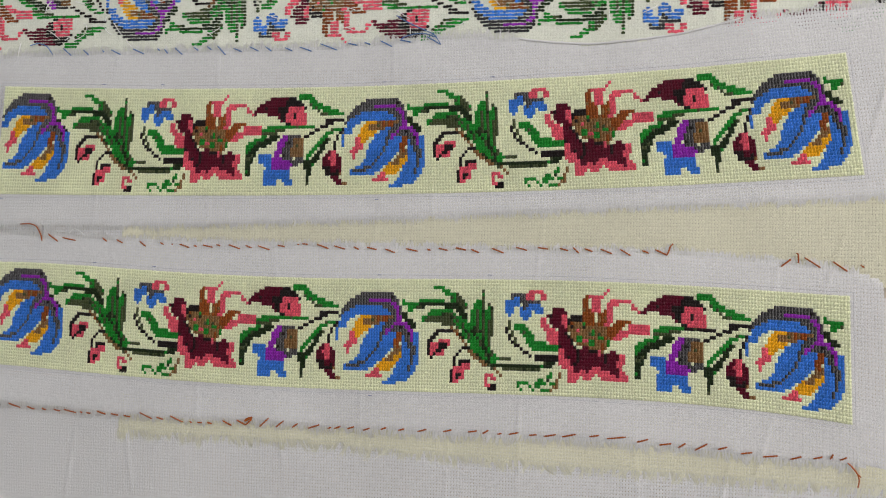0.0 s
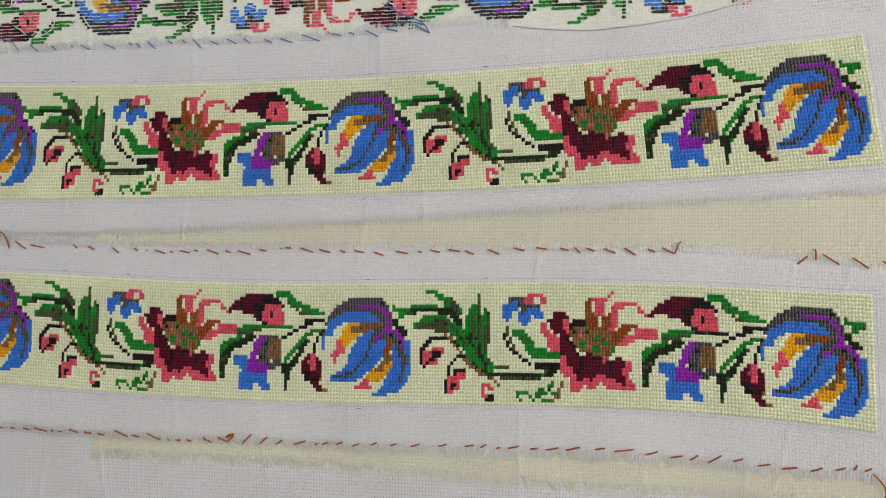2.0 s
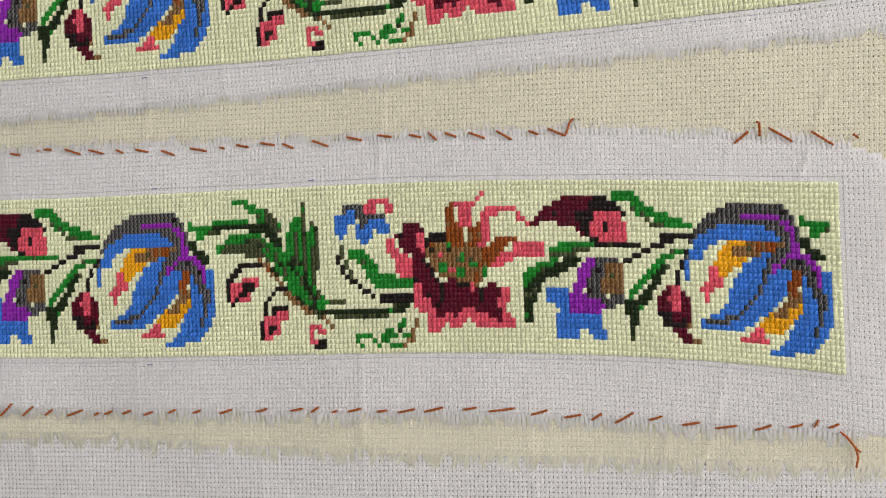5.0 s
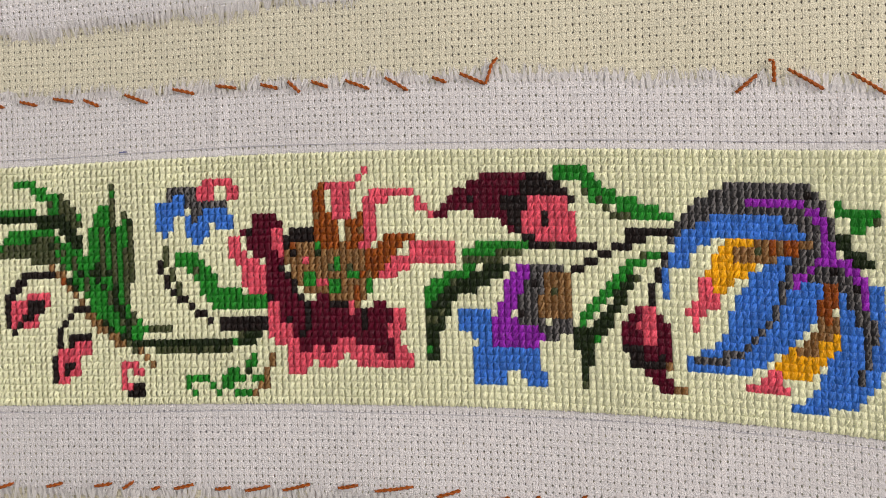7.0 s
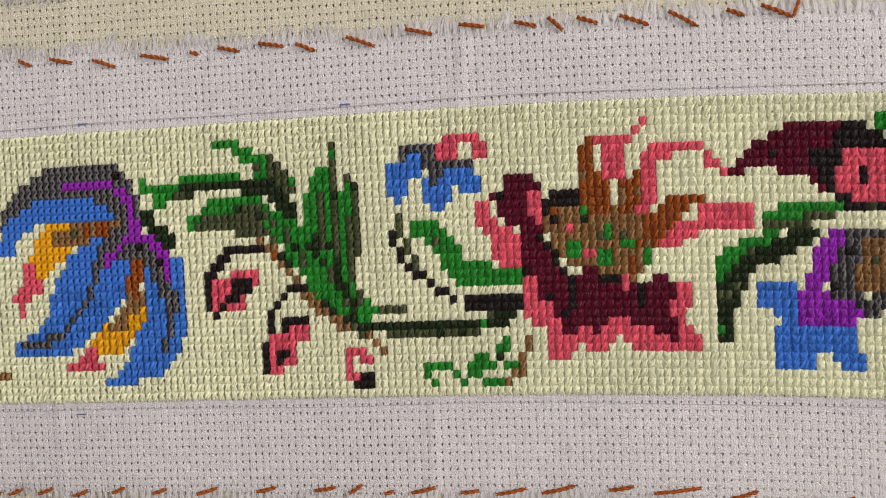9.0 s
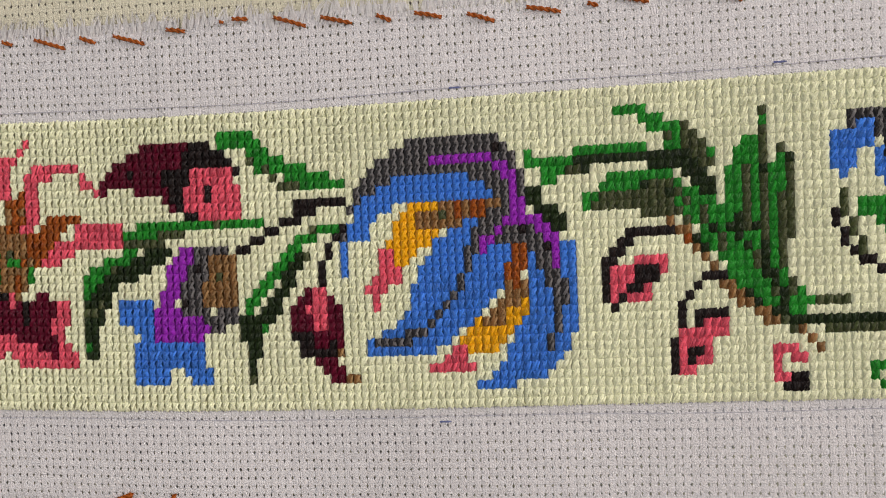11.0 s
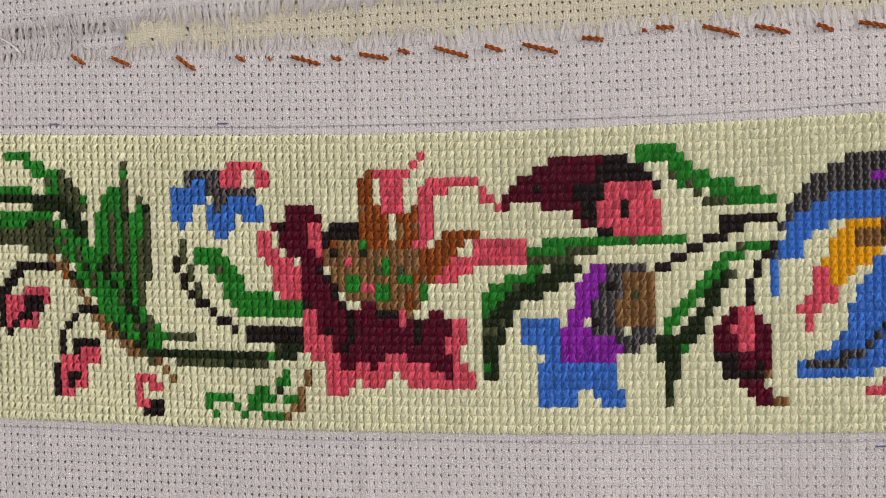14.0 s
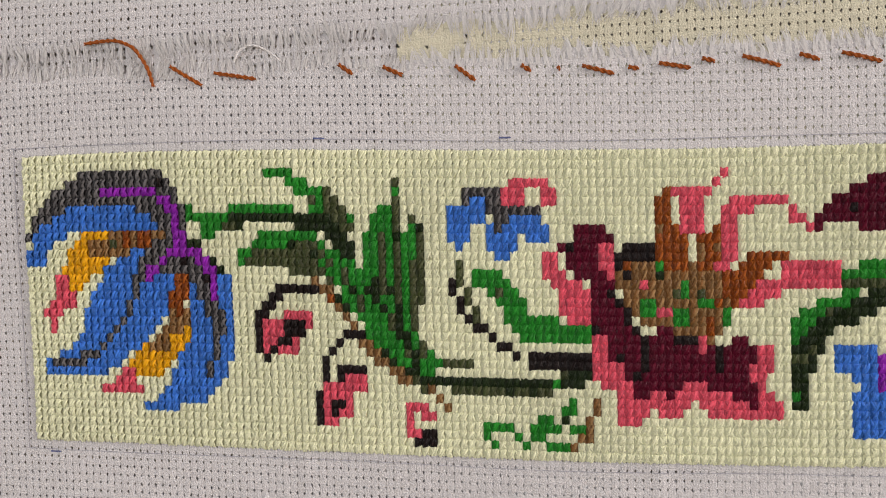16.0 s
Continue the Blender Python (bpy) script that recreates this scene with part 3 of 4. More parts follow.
def red_flower_chart():
    return [
        ("pink", 0, [(69.5, 11), (71.5, 10.5), (72, 12.5), (73.5, 13.5), (75, 14), (76.5, 16.5), (76.5, 19.5), (73, 19.5), (72, 15.5), (70, 13.5)]),
        ("pink", 0, [(76, 19.5), (79, 20), (98, 21), (98, 24), (97, 25), (97.5, 26), (99, 27.5), (98.5, 29), (90.5, 29.5), (89, 27.5), (88, 25.5), (87.5, 28.5), (86, 29), (84.5, 28.5), (84, 27), (83, 28.5), (81, 30), (79.5, 30), (79, 26.5), (76.5, 25), (76, 23)]),
        ("maroon", 0, [(78, 19.5), (80, 19), (83.5, 20), (86, 21.5), (88, 20.5), (90, 21.5), (94, 20), (96, 21.5), (95, 24.5), (96.5, 25.5), (96.5, 28), (95.5, 27.5), (93.5, 26.5), (92.5, 25.5), (91.5, 26.5), (90, 25.5), (88, 24.5), (87.5, 25.5), (85.5, 27), (84, 25.5), (83, 26.5), (81, 27), (80.5, 25), (79.5, 23), (78.5, 22.5)]),
        ("maroon", 0, [(72.5, 10.5), (74.5, 10.5), (74.5, 8), (76.5, 7.5), (79.5, 9), (79.5, 10), (77.5, 10), (77.5, 12), (80, 14), (79.5, 15.5), (80, 18), (81.5, 19.5), (79, 21), (77, 20), (76, 19), (76, 14.5), (73, 13)]),
        ("pink", 0, [(76.5, 10), (79, 10), (80, 12), (78.5, 14), (77, 12.5)]),
        ("tan", 0, [(79, 13.5), (81, 12), (84, 11.5), (88, 12), (92.5, 13), (93.5, 15.5), (93.5, 18), (92, 20), (89.5, 21), (86, 19.5), (83, 19), (81, 17.5), (80, 15.5)]),
        ("black", 1.1, [(80, 11), (84, 11)]),
        ("black", 1.1, [(79.5, 12), (80, 13.5)]),
        ("black", 1.0, [(79, 15.5), (80.5, 18), (82, 20), (82.5, 23)]),
        ("black", 1.3, [(86.5, 20.5), (89.5, 21)]),
        ("black", 1.0, [(91.5, 22), (91, 24)]),
        ("maroon", 0.8, [(85, 19), (85, 23)]),
        ("rust", 0, [(84, 5), (85.5, 4), (86, 5), (86.5, 8), (87.5, 9), (88, 13.5), (84.5, 12.5), (84, 9)]),
        ("rust", 0, [(88.5, 12), (89, 9.5), (91.5, 8), (92, 7), (93, 7), (92.5, 10), (91.5, 13), (89.5, 13.5)]),
        ("rust", 0, [(92, 13.5), (94.5, 12), (96.5, 11), (100, 10.5), (99.5, 12), (97.5, 13), (96, 14.5), (93.5, 17), (92, 16)]),
        ("pink", 0, [(86.5, 4.5), (90, 4.5), (91.5, 2.5), (92, 3.5), (90, 6), (90, 8.5), (88, 9.5), (87, 9)]),
        ("pink", 0, [(92.5, 6), (94.5, 5), (98.5, 4.5), (100, 5.5), (101.5, 7.5), (100.5, 8), (99.5, 6), (96, 6.5), (94.5, 7.5), (94.5, 10), (93.5, 12), (92, 13.5), (91, 13), (92, 10.5)]),
        ("pink", 0.9, [(99.5, 5.5), (100.5, 6.5), (101.5, 7.5), (102.5, 8.5)]),
        ("pink", 0.9, [(89.5, 5.5), (90.5, 4.5), (91.5, 3.5), (92.5, 2.5)]),
        ("pink", 0, [(94.5, 16.5), (96, 14.5), (97.5, 14), (99, 13.5), (99.5, 12), (106, 12.5), (106.5, 14), (106, 15.5), (99, 15.5), (95.5, 17), (94.5, 17.5)]),
        ("green", 1.0, [(84.5, 13), (85, 14)]),
        ("green", 1.0, [(87.5, 15), (87.5, 15)]),
        ("green", 1.0, [(82.5, 17), (83.5, 17)]),
        ("green", 1.0, [(89, 17), (90, 16.5)]),
        ("green", 1.0, [(86.5, 18), (87.5, 18)]),
        ("green", 1.0, [(92.5, 17.5), (92.5, 18)]),
        ("green", 1.0, [(91, 20), (91, 20)]),
        ("pink", 1.0, [(82.5, 14.5), (83, 15)]),
        ("pink", 0.9, [(85, 17), (85, 18)]),
        ("pink", 1.0, [(89.5, 21), (89, 22)]),
    ]


def hooded_bud_chart():
    return [
        ("maroon", 0, [(102.5, 8.5), (103.5, 7), (106, 5), (109, 3.5), (116.5, 3.5), (116.5, 5), (115, 5.5), (115, 8.5), (114, 10), (114.5, 12), (113.5, 11), (112, 9.5), (109.5, 9.5), (108, 8), (104.5, 8), (103, 9)]),
        ("black", 0, [(116, 3.5), (119, 3.5), (121, 4.5), (122.5, 6), (123, 7.5), (122, 7.5), (121.5, 6), (118, 6), (116.5, 6.5), (115.5, 8), (115.5, 10.5), (118, 11.5), (118, 12.5), (115, 12), (114, 10.5), (112.5, 7.5), (112.5, 6.5), (115, 5.5)]),
        ("pink", 0, [(115.5, 8), (116.5, 6.5), (118, 6), (121.5, 6), (122.5, 7.5), (123, 8.5), (123.5, 12.5), (117.5, 12), (117, 11), (115.5, 10.5)]),
        ("black", 0.9, [(118.5, 8.5), (118.5, 9.5)]),
        ("green", 0, [(108, 12.5), (113.5, 12), (126.5, 12), (126, 13.5), (118.5, 13.5), (112, 13.5), (109.5, 14.5), (106.5, 14.5), (106.5, 13.5)]),
        ("olive", 0, [(106.5, 14.5), (109.5, 14), (112, 13), (115, 13), (115, 14.5), (112, 14.5), (109, 15)]),
        ("green", 0, [(99.5, 22), (100, 19), (101.5, 17.4), (103.5, 16.2), (107, 15), (108.6, 15.6), (106, 17), (103.5, 18.5), (102, 20), (100.5, 22.5)]),
        ("dark", 0, [(103.5, 18.4), (106, 16.9), (108.5, 15.6), (112.8, 15), (112, 16.8), (108, 18.5), (105.5, 19.5), (104, 21), (103, 23), (102, 25), (101.5, 28), (100.5, 27.5), (100, 24), (100, 22), (102, 20)]),
    ]


def violet_bellflower_chart():
    return [
        ("violet", 0, [(110, 25.5), (110, 23), (111, 21), (112.5, 19), (112.5, 17.5), (114.5, 15.5), (117, 15), (116, 17), (114.5, 19), (113.5, 21.5), (114.5, 23), (118, 23), (118, 25), (117, 26)]),
        ("grey", 0, [(116.5, 15), (121.5, 15.5), (121.5, 16.5), (118.5, 16.5), (118, 19), (117.5, 23), (122.5, 21.5), (122.5, 23), (121, 24), (118.5, 25), (117.5, 23.5), (114.5, 23), (113.5, 22), (114, 19.5), (115.5, 17.5)]),
        ("tan", 0, [(118.5, 16.5), (122, 16), (122.5, 18.5), (122.5, 21.5), (121.5, 22.5), (117, 22), (117, 20.5), (118, 18.5)]),
        ("blue", 0, [(105, 20.5), (106, 21), (110, 21), (110.5, 25.5), (117.5, 26), (117, 28.5), (118.5, 30.5), (118.5, 31), (115.5, 31), (114.5, 29.5), (113, 28.5), (112, 29.5), (112.5, 31), (107.5, 31), (107, 26), (109, 25), (105.5, 24)]),
    ]


def sprig_chart():
    return [
        ("green", 0, [(120.5, 2.5), (125, 2.5), (126.5, 3.5), (128, 5), (131, 6), (133, 7), (135, 7.5), (137, 8.5), (137, 9), (131.5, 9), (129.5, 8), (127.5, 6.5), (125.5, 5.5), (123, 4), (120.5, 3.5)]),
        ("olive", 0, [(123.5, 4.5), (125.5, 5.5), (127.5, 7), (129.5, 8), (132, 9), (129, 9), (127.5, 8), (125.5, 6.5)]),
        ("black", 1.1, [(130.5, 11), (136.5, 10.5)]),
        ("black", 1.0, [(130.5, 12), (132.5, 11.5)]),
        ("black", 0.8, [(122.5, 15.5), (125, 14.5), (127.5, 13.5), (129, 12.5), (130.5, 12)]),
        ("green", 0, [(133.5, 13), (136, 13), (136, 14), (133, 14.5), (131.5, 15.5), (129.5, 17.5), (127, 20), (125.5, 21.5), (123.5, 23), (122.5, 22), (124, 20.5), (125.5, 19), (128, 17), (129.5, 15), (131.5, 14)]),
        ("dark", 0, [(132.5, 15.5), (130.5, 18), (129, 20.5), (127.5, 23.5), (125.5, 25), (125, 28), (124, 28.5), (124, 31), (123, 31), (122.5, 25.5), (122.5, 23), (124, 23), (126.5, 21), (128.5, 18.5), (131, 16)]),
        ("black", 0.7, [(135, 14.5), (134, 17), (133.5, 18.5), (133, 20)]),
        ("maroon", 0, [(129, 22.4), (130, 21), (132, 20), (134.2, 20.4), (135.6, 22), (136, 24), (136, 26.5), (135.2, 28.5), (136.5, 30), (137, 31), (135, 31), (133, 29.5), (131.5, 28), (130.5, 26), (129, 25)]),
        ("pink", 0, [(132, 20), (134, 20.5), (134, 23), (133.5, 25.5), (132, 25.5), (131.5, 22.5)]),
        ("black", 0, [(128.5, 25), (131.5, 25), (132.5, 27), (135, 26), (135, 27.5), (133, 28.5), (131.5, 28.5), (130, 27)]),
        ("tan", 0, [(135, 27), (136, 27), (136, 28.5), (135, 28.5)]),
        ("tan", 0, [(136.5, 29.5), (138.5, 30), (138.5, 31), (136.5, 31)]),
    ]


CHARTS = {
    "tulip": (tulip_chart, "blue, grey and violet tulip with yellow and pink stripes"),
    "leaf_spray": (leaf_spray_chart, "green leaf spray with three pink berries"),
    "blue_flower": (blue_flower_chart, "small blue flower with a pink curl and a leaf"),
    "red_flower": (red_flower_chart, "maroon and pink flower with brown stamens"),
    "hooded_bud": (hooded_bud_chart, "maroon bud with a pink face of petals"),
    "violet_bellflower": (violet_bellflower_chart, "violet, grey and blue bellflower"),
    "sprig": (sprig_chart, "green sprig with a maroon closed bud"),
}
MOTTLE = {"green": ("olive", "dark", 0.03), "olive": ("dark", "green", 0.08), "tan": ("rust", "olive", 0.04), "rust": ("tan", "tan", 0.08), "grey": ("black", "black", 0.03),
          "maroon": ("black", "maroon", 0.02), "dark": ("olive", "green", 0.08)}


def stitch_chart(shapes, cols=(-6, 150)):
    """Columns, rows and colours of one motif."""
    u, v = np.meshgrid(np.arange(*cols) + 0.5, np.arange(BAND_ROWS) + 0.5)
    kind = np.full(u.shape, -1)
    rng = np.random.default_rng(len(shapes))
    for colour, width, pts in shapes:
        p = np.array(pts, float)
        if width:
            hit = np.zeros(u.shape, bool)
            for a, b in zip(p[:-1], p[1:]):
                d = b - a
                s = np.clip(((u - a[0]) * d[0] + (v - a[1]) * d[1]) / max(d @ d, 1e-9), 0, 1)
                hit |= abs(u - a[0] - s * d[0]) + abs(v - a[1] - s * d[1]) <= max(width / 2, 0.5) + 0.02
        else:
            hit = np.zeros(u.shape, bool)
            for (x0, y0), (x1, y1) in zip(p, np.roll(p, -1, 0)):
                if y0 != y1:
                    hit ^= ((y0 <= v) != (y1 <= v)) & (u < x0 + (v - y0) / (y1 - y0) * (x1 - x0))
        kind[hit] = KINDS.index(colour)
        if colour in MOTTLE:
            a, b, share = MOTTLE[colour]
            r = rng.random(u.shape)
            kind[hit & (r < share)] = KINDS.index(a)
            kind[hit & (r < share * 0.4)] = KINDS.index(b)
    on = kind >= 0
    return (u[on] - 0.5).astype(int), (v[on] - 0.5).astype(int), kind[on]


STITCHED = {name: stitch_chart(make()) for name, (make, _) in CHARTS.items()}
LATER = {"leaf_spray": 137, "blue_flower": 138, "red_flower": 138}
PLACED = [("tulip", 1, -2), ("tulip", 138, 0), ("tulip", 276, 0)] + [(n, 0, 0) for n in STITCHED if n != "tulip"] + [(n, LATER.get(n, 139), 0) for n in STITCHED if n != "tulip"] + [("leaf_spray", 275, 0)]
PLACED_BACK = [(n, o + (n == "tulip"), 0) for o in (0, 138, 276) for n in STITCHED]


def embroidery(parent, to_xy, singly=None):
    """The whole stitched strip: motifs as parts, then the cream ground round them."""
    taken = np.zeros((BAND_ROWS, COUNT), bool)
    for name, offset, shift in PLACED:
        u, v, kind = STITCHED[name]
        u, v = u + offset, v + shift
        ok = (u >= 0) & (u < COUNT) & (v >= 0)
        if (name, offset) == ("leaf_spray", 275):      # the strip ends just past the first leaf
            ok &= (u < 304) & (v < 14)
        u, v, kind = u[ok], v[ok], kind[ok]
        free = ~taken[v, u]
        u, v, kind = u[free], v[free], kind[free]
        taken[v, u] = True
        ks = [KINDS[k] for k in kind]
        if singly and (name, offset) == ("hooded_bud", 139):
            ks = ["black" if k == "green" and cv in (12, 13) and cu > offset + 115 else k for k, cu, cv in zip(ks, u, v)]
        apart = 300 if (name, offset) == singly else 0
        made = tagged(cross_stitches(name, to_xy, u[apart:], v[apart:], ks[apart:], parent, "cross-stitched " + CHARTS[name][1]), kind="stuff")
        single_stitches(to_xy, u[:apart], v[:apart], ks[:apart], made)
    v, u = np.nonzero(~taken)
    tagged(cross_stitches("ground_stitches", to_xy, u, v, ["cream"] * len(u), parent, "pale cream cross-stitched ground"), kind="stuff")


def back_embroidery(parent, to_xy, rows):
    """The wrong side: each row shows only level bars of thread, with canvas between them, and some loose ends."""
    for name, offset, _ in PLACED_BACK:
        u, v, kind = STITCHED[name]
        ok = (v < rows) & (u + offset > 85)
        u, v, kind = u[ok] + offset, v[ok], kind[ok]
        if len(u) == 0:
            continue
        rng = np.random.default_rng(offset + len(u))
        j = rng.normal(0, 0.05, (3, len(u)))
        a = np.stack(to_xy(u - 0.12 + j[0], v + 0.5 + j[1]), -1)
        b = np.stack(to_xy(u + 1.12 + j[0], v + 0.5 + j[1] + j[2]), -1)
        verts, faces = ridge_bars(a, b, rng.normal(1.1, 0.12, len(u)), 0.45, -0.68)
        used = sorted(set(kind.tolist()))
        slot = np.repeat([used.index(k) for k in kind], 4)
        tagged(link_mesh(name, verts, faces, [THREADS[KINDS[k]] for k in used], parent, "wrong side of a " + CHARTS[name][1], slot), kind="stuff")


# ---- room ----
def box_bm(x0, y0, z0, x1, y1, z1, bevel=0.0):
    bm = bmesh.new()
    bmesh.ops.create_cube(bm, size=1.0, matrix=Matrix.LocRotScale(((x0 + x1) / 2, (y0 + y1) / 2, (z0 + z1) / 2), None, (x1 - x0, y1 - y0, z1 - z0)))
    if bevel:
        bmesh.ops.bevel(bm, geom=bm.edges[:], offset=bevel, segments=2, affect="EDGES")
    return bm


def structure(name, bm, mat, label, parent=None):
    return tagged(part(name, bm, mat, parent, label), category=name.split("_")[0], kind="structure")


structure("floor", box_bm(-1.9, -1.7, -0.1, 1.9, 1.9, 0.0), BOARD, "brown wooden floor")
structure("ceiling", box_bm(-1.9, -1.7, 2.5, 1.9, 1.9, 2.6), WALL, "white painted ceiling")
structure("wall_north", box_bm(-1.9, 1.8, 0.0, 1.9, 1.9, 2.5), WALL, "plain pale wall")
structure("wall_south", box_bm(-1.9, -1.7, 0.0, 1.9, -1.6, 2.5), WALL, "plain pale wall")
structure("wall_west", box_bm(-1.9, -1.6, 0.0, -1.8, 1.8, 2.5), WALL, "plain pale wall")
east = structure("wall_east", box_bm(1.8, -1.6, 0.0, 1.9, -0.15, 2.5), WALL, "pale wall with an opening for the assumed window")
for y0, y1, z0, z1 in ((1.25, 1.8, 0.0, 2.5), (-0.15, 1.25, 0.0, 0.85), (-0.15, 1.25, 2.15, 2.5)):
    part("wall_piece", box_bm(1.8, y0, z0, 1.9, y1, z1), WALL, east)
# Assumed window, never in view: gives the light from the right an origin.
window = tagged(new("assumed_window_1"), "white framed window, unseen, assumed as the source on the right", "window", kind="structure")
for y0, y1, z0, z1 in ((-0.15, -0.09, 0.85, 2.15), (1.19, 1.25, 0.85, 2.15), (-0.09, 1.19, 0.85, 0.91), (-0.09, 1.19, 2.09, 2.15), (0.52, 0.58, 0.91, 2.09)):
    part("assumed_window_frame", box_bm(1.83, y0, z0, 1.88, y1, z1, 0.006), FRAME, window)

table = thing("table", "pale wooden table covered by the cloths", "table")
part("tabletop", box_bm(-0.75, -0.45, TOP - 0.034, 0.75, 0.55, TOP - 0.0042, 0.004), WOOD, table)
for x in (-0.68, 0.62):
    for y in (-0.39, 0.43):
        part("leg", box_bm(x, y, 0.0, x + 0.06, y + 0.06, TOP - 0.034, 0.004), WOOD, table)

# Made-up lamp body above the added fill light, out of view.
lamp = thing("added_ceiling_lamp", "white round ceiling lamp, unseen, added as the body of the fill light", "ceiling lamp")
bm = bmesh.new()
bmesh.ops.create_cone(bm, cap_ends=True, segments=40, radius1=0.24, radius2=0.2, depth=0.12, matrix=Matrix.Translation((-0.35, 0.3, 2.44)))
part("shade", bm, FRAME, lamp)

# ---- cloths ----
A_TOP_EDGE = along([(-320, 201), (-149, 199), (37, 197), (118, 201), (150, 200), (177, 195), (225, 190), (283, 195), (328, 205), (375, 209), (440, 212)])
A_LOW_EDGE = along([(-320, 62), (-246, 61), (-146, 60), (-52, 62), (82, 66), (165, 70), (283, 75), (417, 80), (450, 81)])
B_TOP_EDGE = along([(-320, 58), (-246, 57), (-211, 55), (-132, 52), (-19, 49), (82, 48), (165, 46), (276, 45), (358, 38), (396, 33), (406, 28), (430, 16)])
B_LOW_EDGE = along([(-320, -78), (-244, -81), (-144, -87), (-36, -88), (40, -90), (125, -91), (207, -90), (284, -93), (358, -98), (394, -99), (430, -102)])
CREAM_EDGE = along([(-150, -100), (-49, -100), (40, -102), (126, -106), (207, -109), (300, -111), (412, -114), (450, -115)])

B_MAP = band_map(-249.0, fifth(8.78, -15.06, -9.23, 16.76, -4.08, 22.33), fifth(1.69, -7.98, -5.04, 12.77, -3.25, -60.12), -2.3, 1.5)
A_MAP = band_map(-242.5, fifth(1.10, 8.63, -3.59, 165.78), fifth(0.92, 4.74, 0.33, 84.55), -8.4, 11.5, 2.074)
C_MAP = lambda u, v: (-443.6 + CELL_W * np.asarray(u, float), 196.8 + 2.44 * np.asarray(v, float) - 0.0395 * (np.asarray(u, float) - 150))

base = thing("aida_cloth", "white evenweave cotton canvas spread over the table", "cloth")
canvas("cloth", flat_map(-330, 90, 0.0), (0, 370), (-4, 126), lambda x, y: (y < 66) & ((y < -60) | ((x < -90) & (y > 35))), -1.35, WHITE, base, hole=0.27)

cream = thing("cream_cloth", "cream evenweave canvas with a frayed lower edge", "cloth")
canvas("cloth", flat_map(-138, 92, -0.6), (0, 276), (0, 98), lambda x, y: (y > CREAM_EDGE(x)) & ((y > 20) | (y < -70)), -0.95, CREAM, cream, hole=0.24)
canvas("folded_end", flat_map(-138, 92, -0.6), (0, 11), (0, 30), lambda x, y: y > 30, -0.8, CREAM, cream, "doubled cream end", hole=0.02)
fringe("fringe", CREAM_EDGE, [(-141, 440)], -1, 9.0, -0.9, FIBRE_CREAM, cream, "frayed cream thread ends", 10.0, 3)


def band(label, to_xy, keep, level_edges, fringes, singly=None):
    b = thing("embroidered_band", label, "embroidery", "embroidered bands")
    canvas("cloth", to_xy, (-32, 340), (-20, 60), keep, 0.0, WHITE, b, "white cotton canvas", level_edges, clear=(COUNT, BAND_ROWS))
    embroidery(b, to_xy, singly)
    for i, (edge, spans, way, length, per) in enumerate(fringes):
        fringe("fringe", edge, spans, way, length, 0.0, FIBRE, b, "frayed white thread ends", per, 11 + i)
    return b


def rim(upper, lower, reach=7.0, drop=0.85):
    return lambda x, y: drop * (np.clip(1 - (upper(x) - y) / reach, 0, 1) ** 2 + np.clip(1 - (y - lower(x)) / reach, 0, 1) ** 2)


band_b = band("white canvas band cross-stitched with flowers, basted in orange", B_MAP, lambda x, y: (y < B_TOP_EDGE(x)) & (y > B_LOW_EDGE(x)) & (x < 418 - 0.08 * y),
              rim(B_TOP_EDGE, B_LOW_EDGE), [(B_TOP_EDGE, [(-262, 400)], 1, 2.6, 9.0), (B_LOW_EDGE, [(-262, 400)], -1, 4.8, 9.0)], ("tulip", 138))
band_a = band("white canvas band cross-stitched with flowers, frayed edges", A_MAP, lambda x, y: (y < A_TOP_EDGE(x)) & (y > A_LOW_EDGE(x)),
              rim(A_TOP_EDGE, A_LOW_EDGE), [(A_LOW_EDGE, [(-262, 430)], -1, 3.2, 8.0), (A_TOP_EDGE, [(-262, 170), (315, 430)], 1, 5.0, 7.0)])

back = thing("turned_band", "embroidered cream band lying wrong side up", "embroidery", "embroidered bands")
canvas("cloth", C_MAP, (80, 440), (-6, 36), lambda x, y: x > -330, -1.0, BACKING, back, "cream cotton canvas", hole=0.14)
back_embroidery(back, C_MAP, 34)

# ---- basting and drawn lines: ends of the stitches in x, y ----
TOP_LEFT = [
    (-202.4, 54.7, -193.4, 48.8), (-189.8, 52.0, -177.9, 49.5), (-154.5, 51.9, -150.7, 48.9), (-142.4, 50.4, -137.2, 47.8), (-123.0, 49.4, -117.7, 45.1),
    (-105.5, 48.4, -103.0, 46.6), (-96.0, 47.4, -95.5, 46.4), (-89.7, 47.2, -81.5, 44.5), (-77.9, 46.1, -75.3, 45.3), (-70.2, 46.5, -62.2, 44.7),
    (-59.3, 47.0, -56.1, 45.9), (-49.3, 46.9, -40.0, 43.7), (-35.4, 46.4, -30.6, 44.5), (-25.3, 46.1, -15.9, 43.1), (-9.4, 46.6, -3.8, 45.6),
    (6.3, 47.4, 7.5, 47.1), (9.9, 47.9, 14.4, 47.4),
]
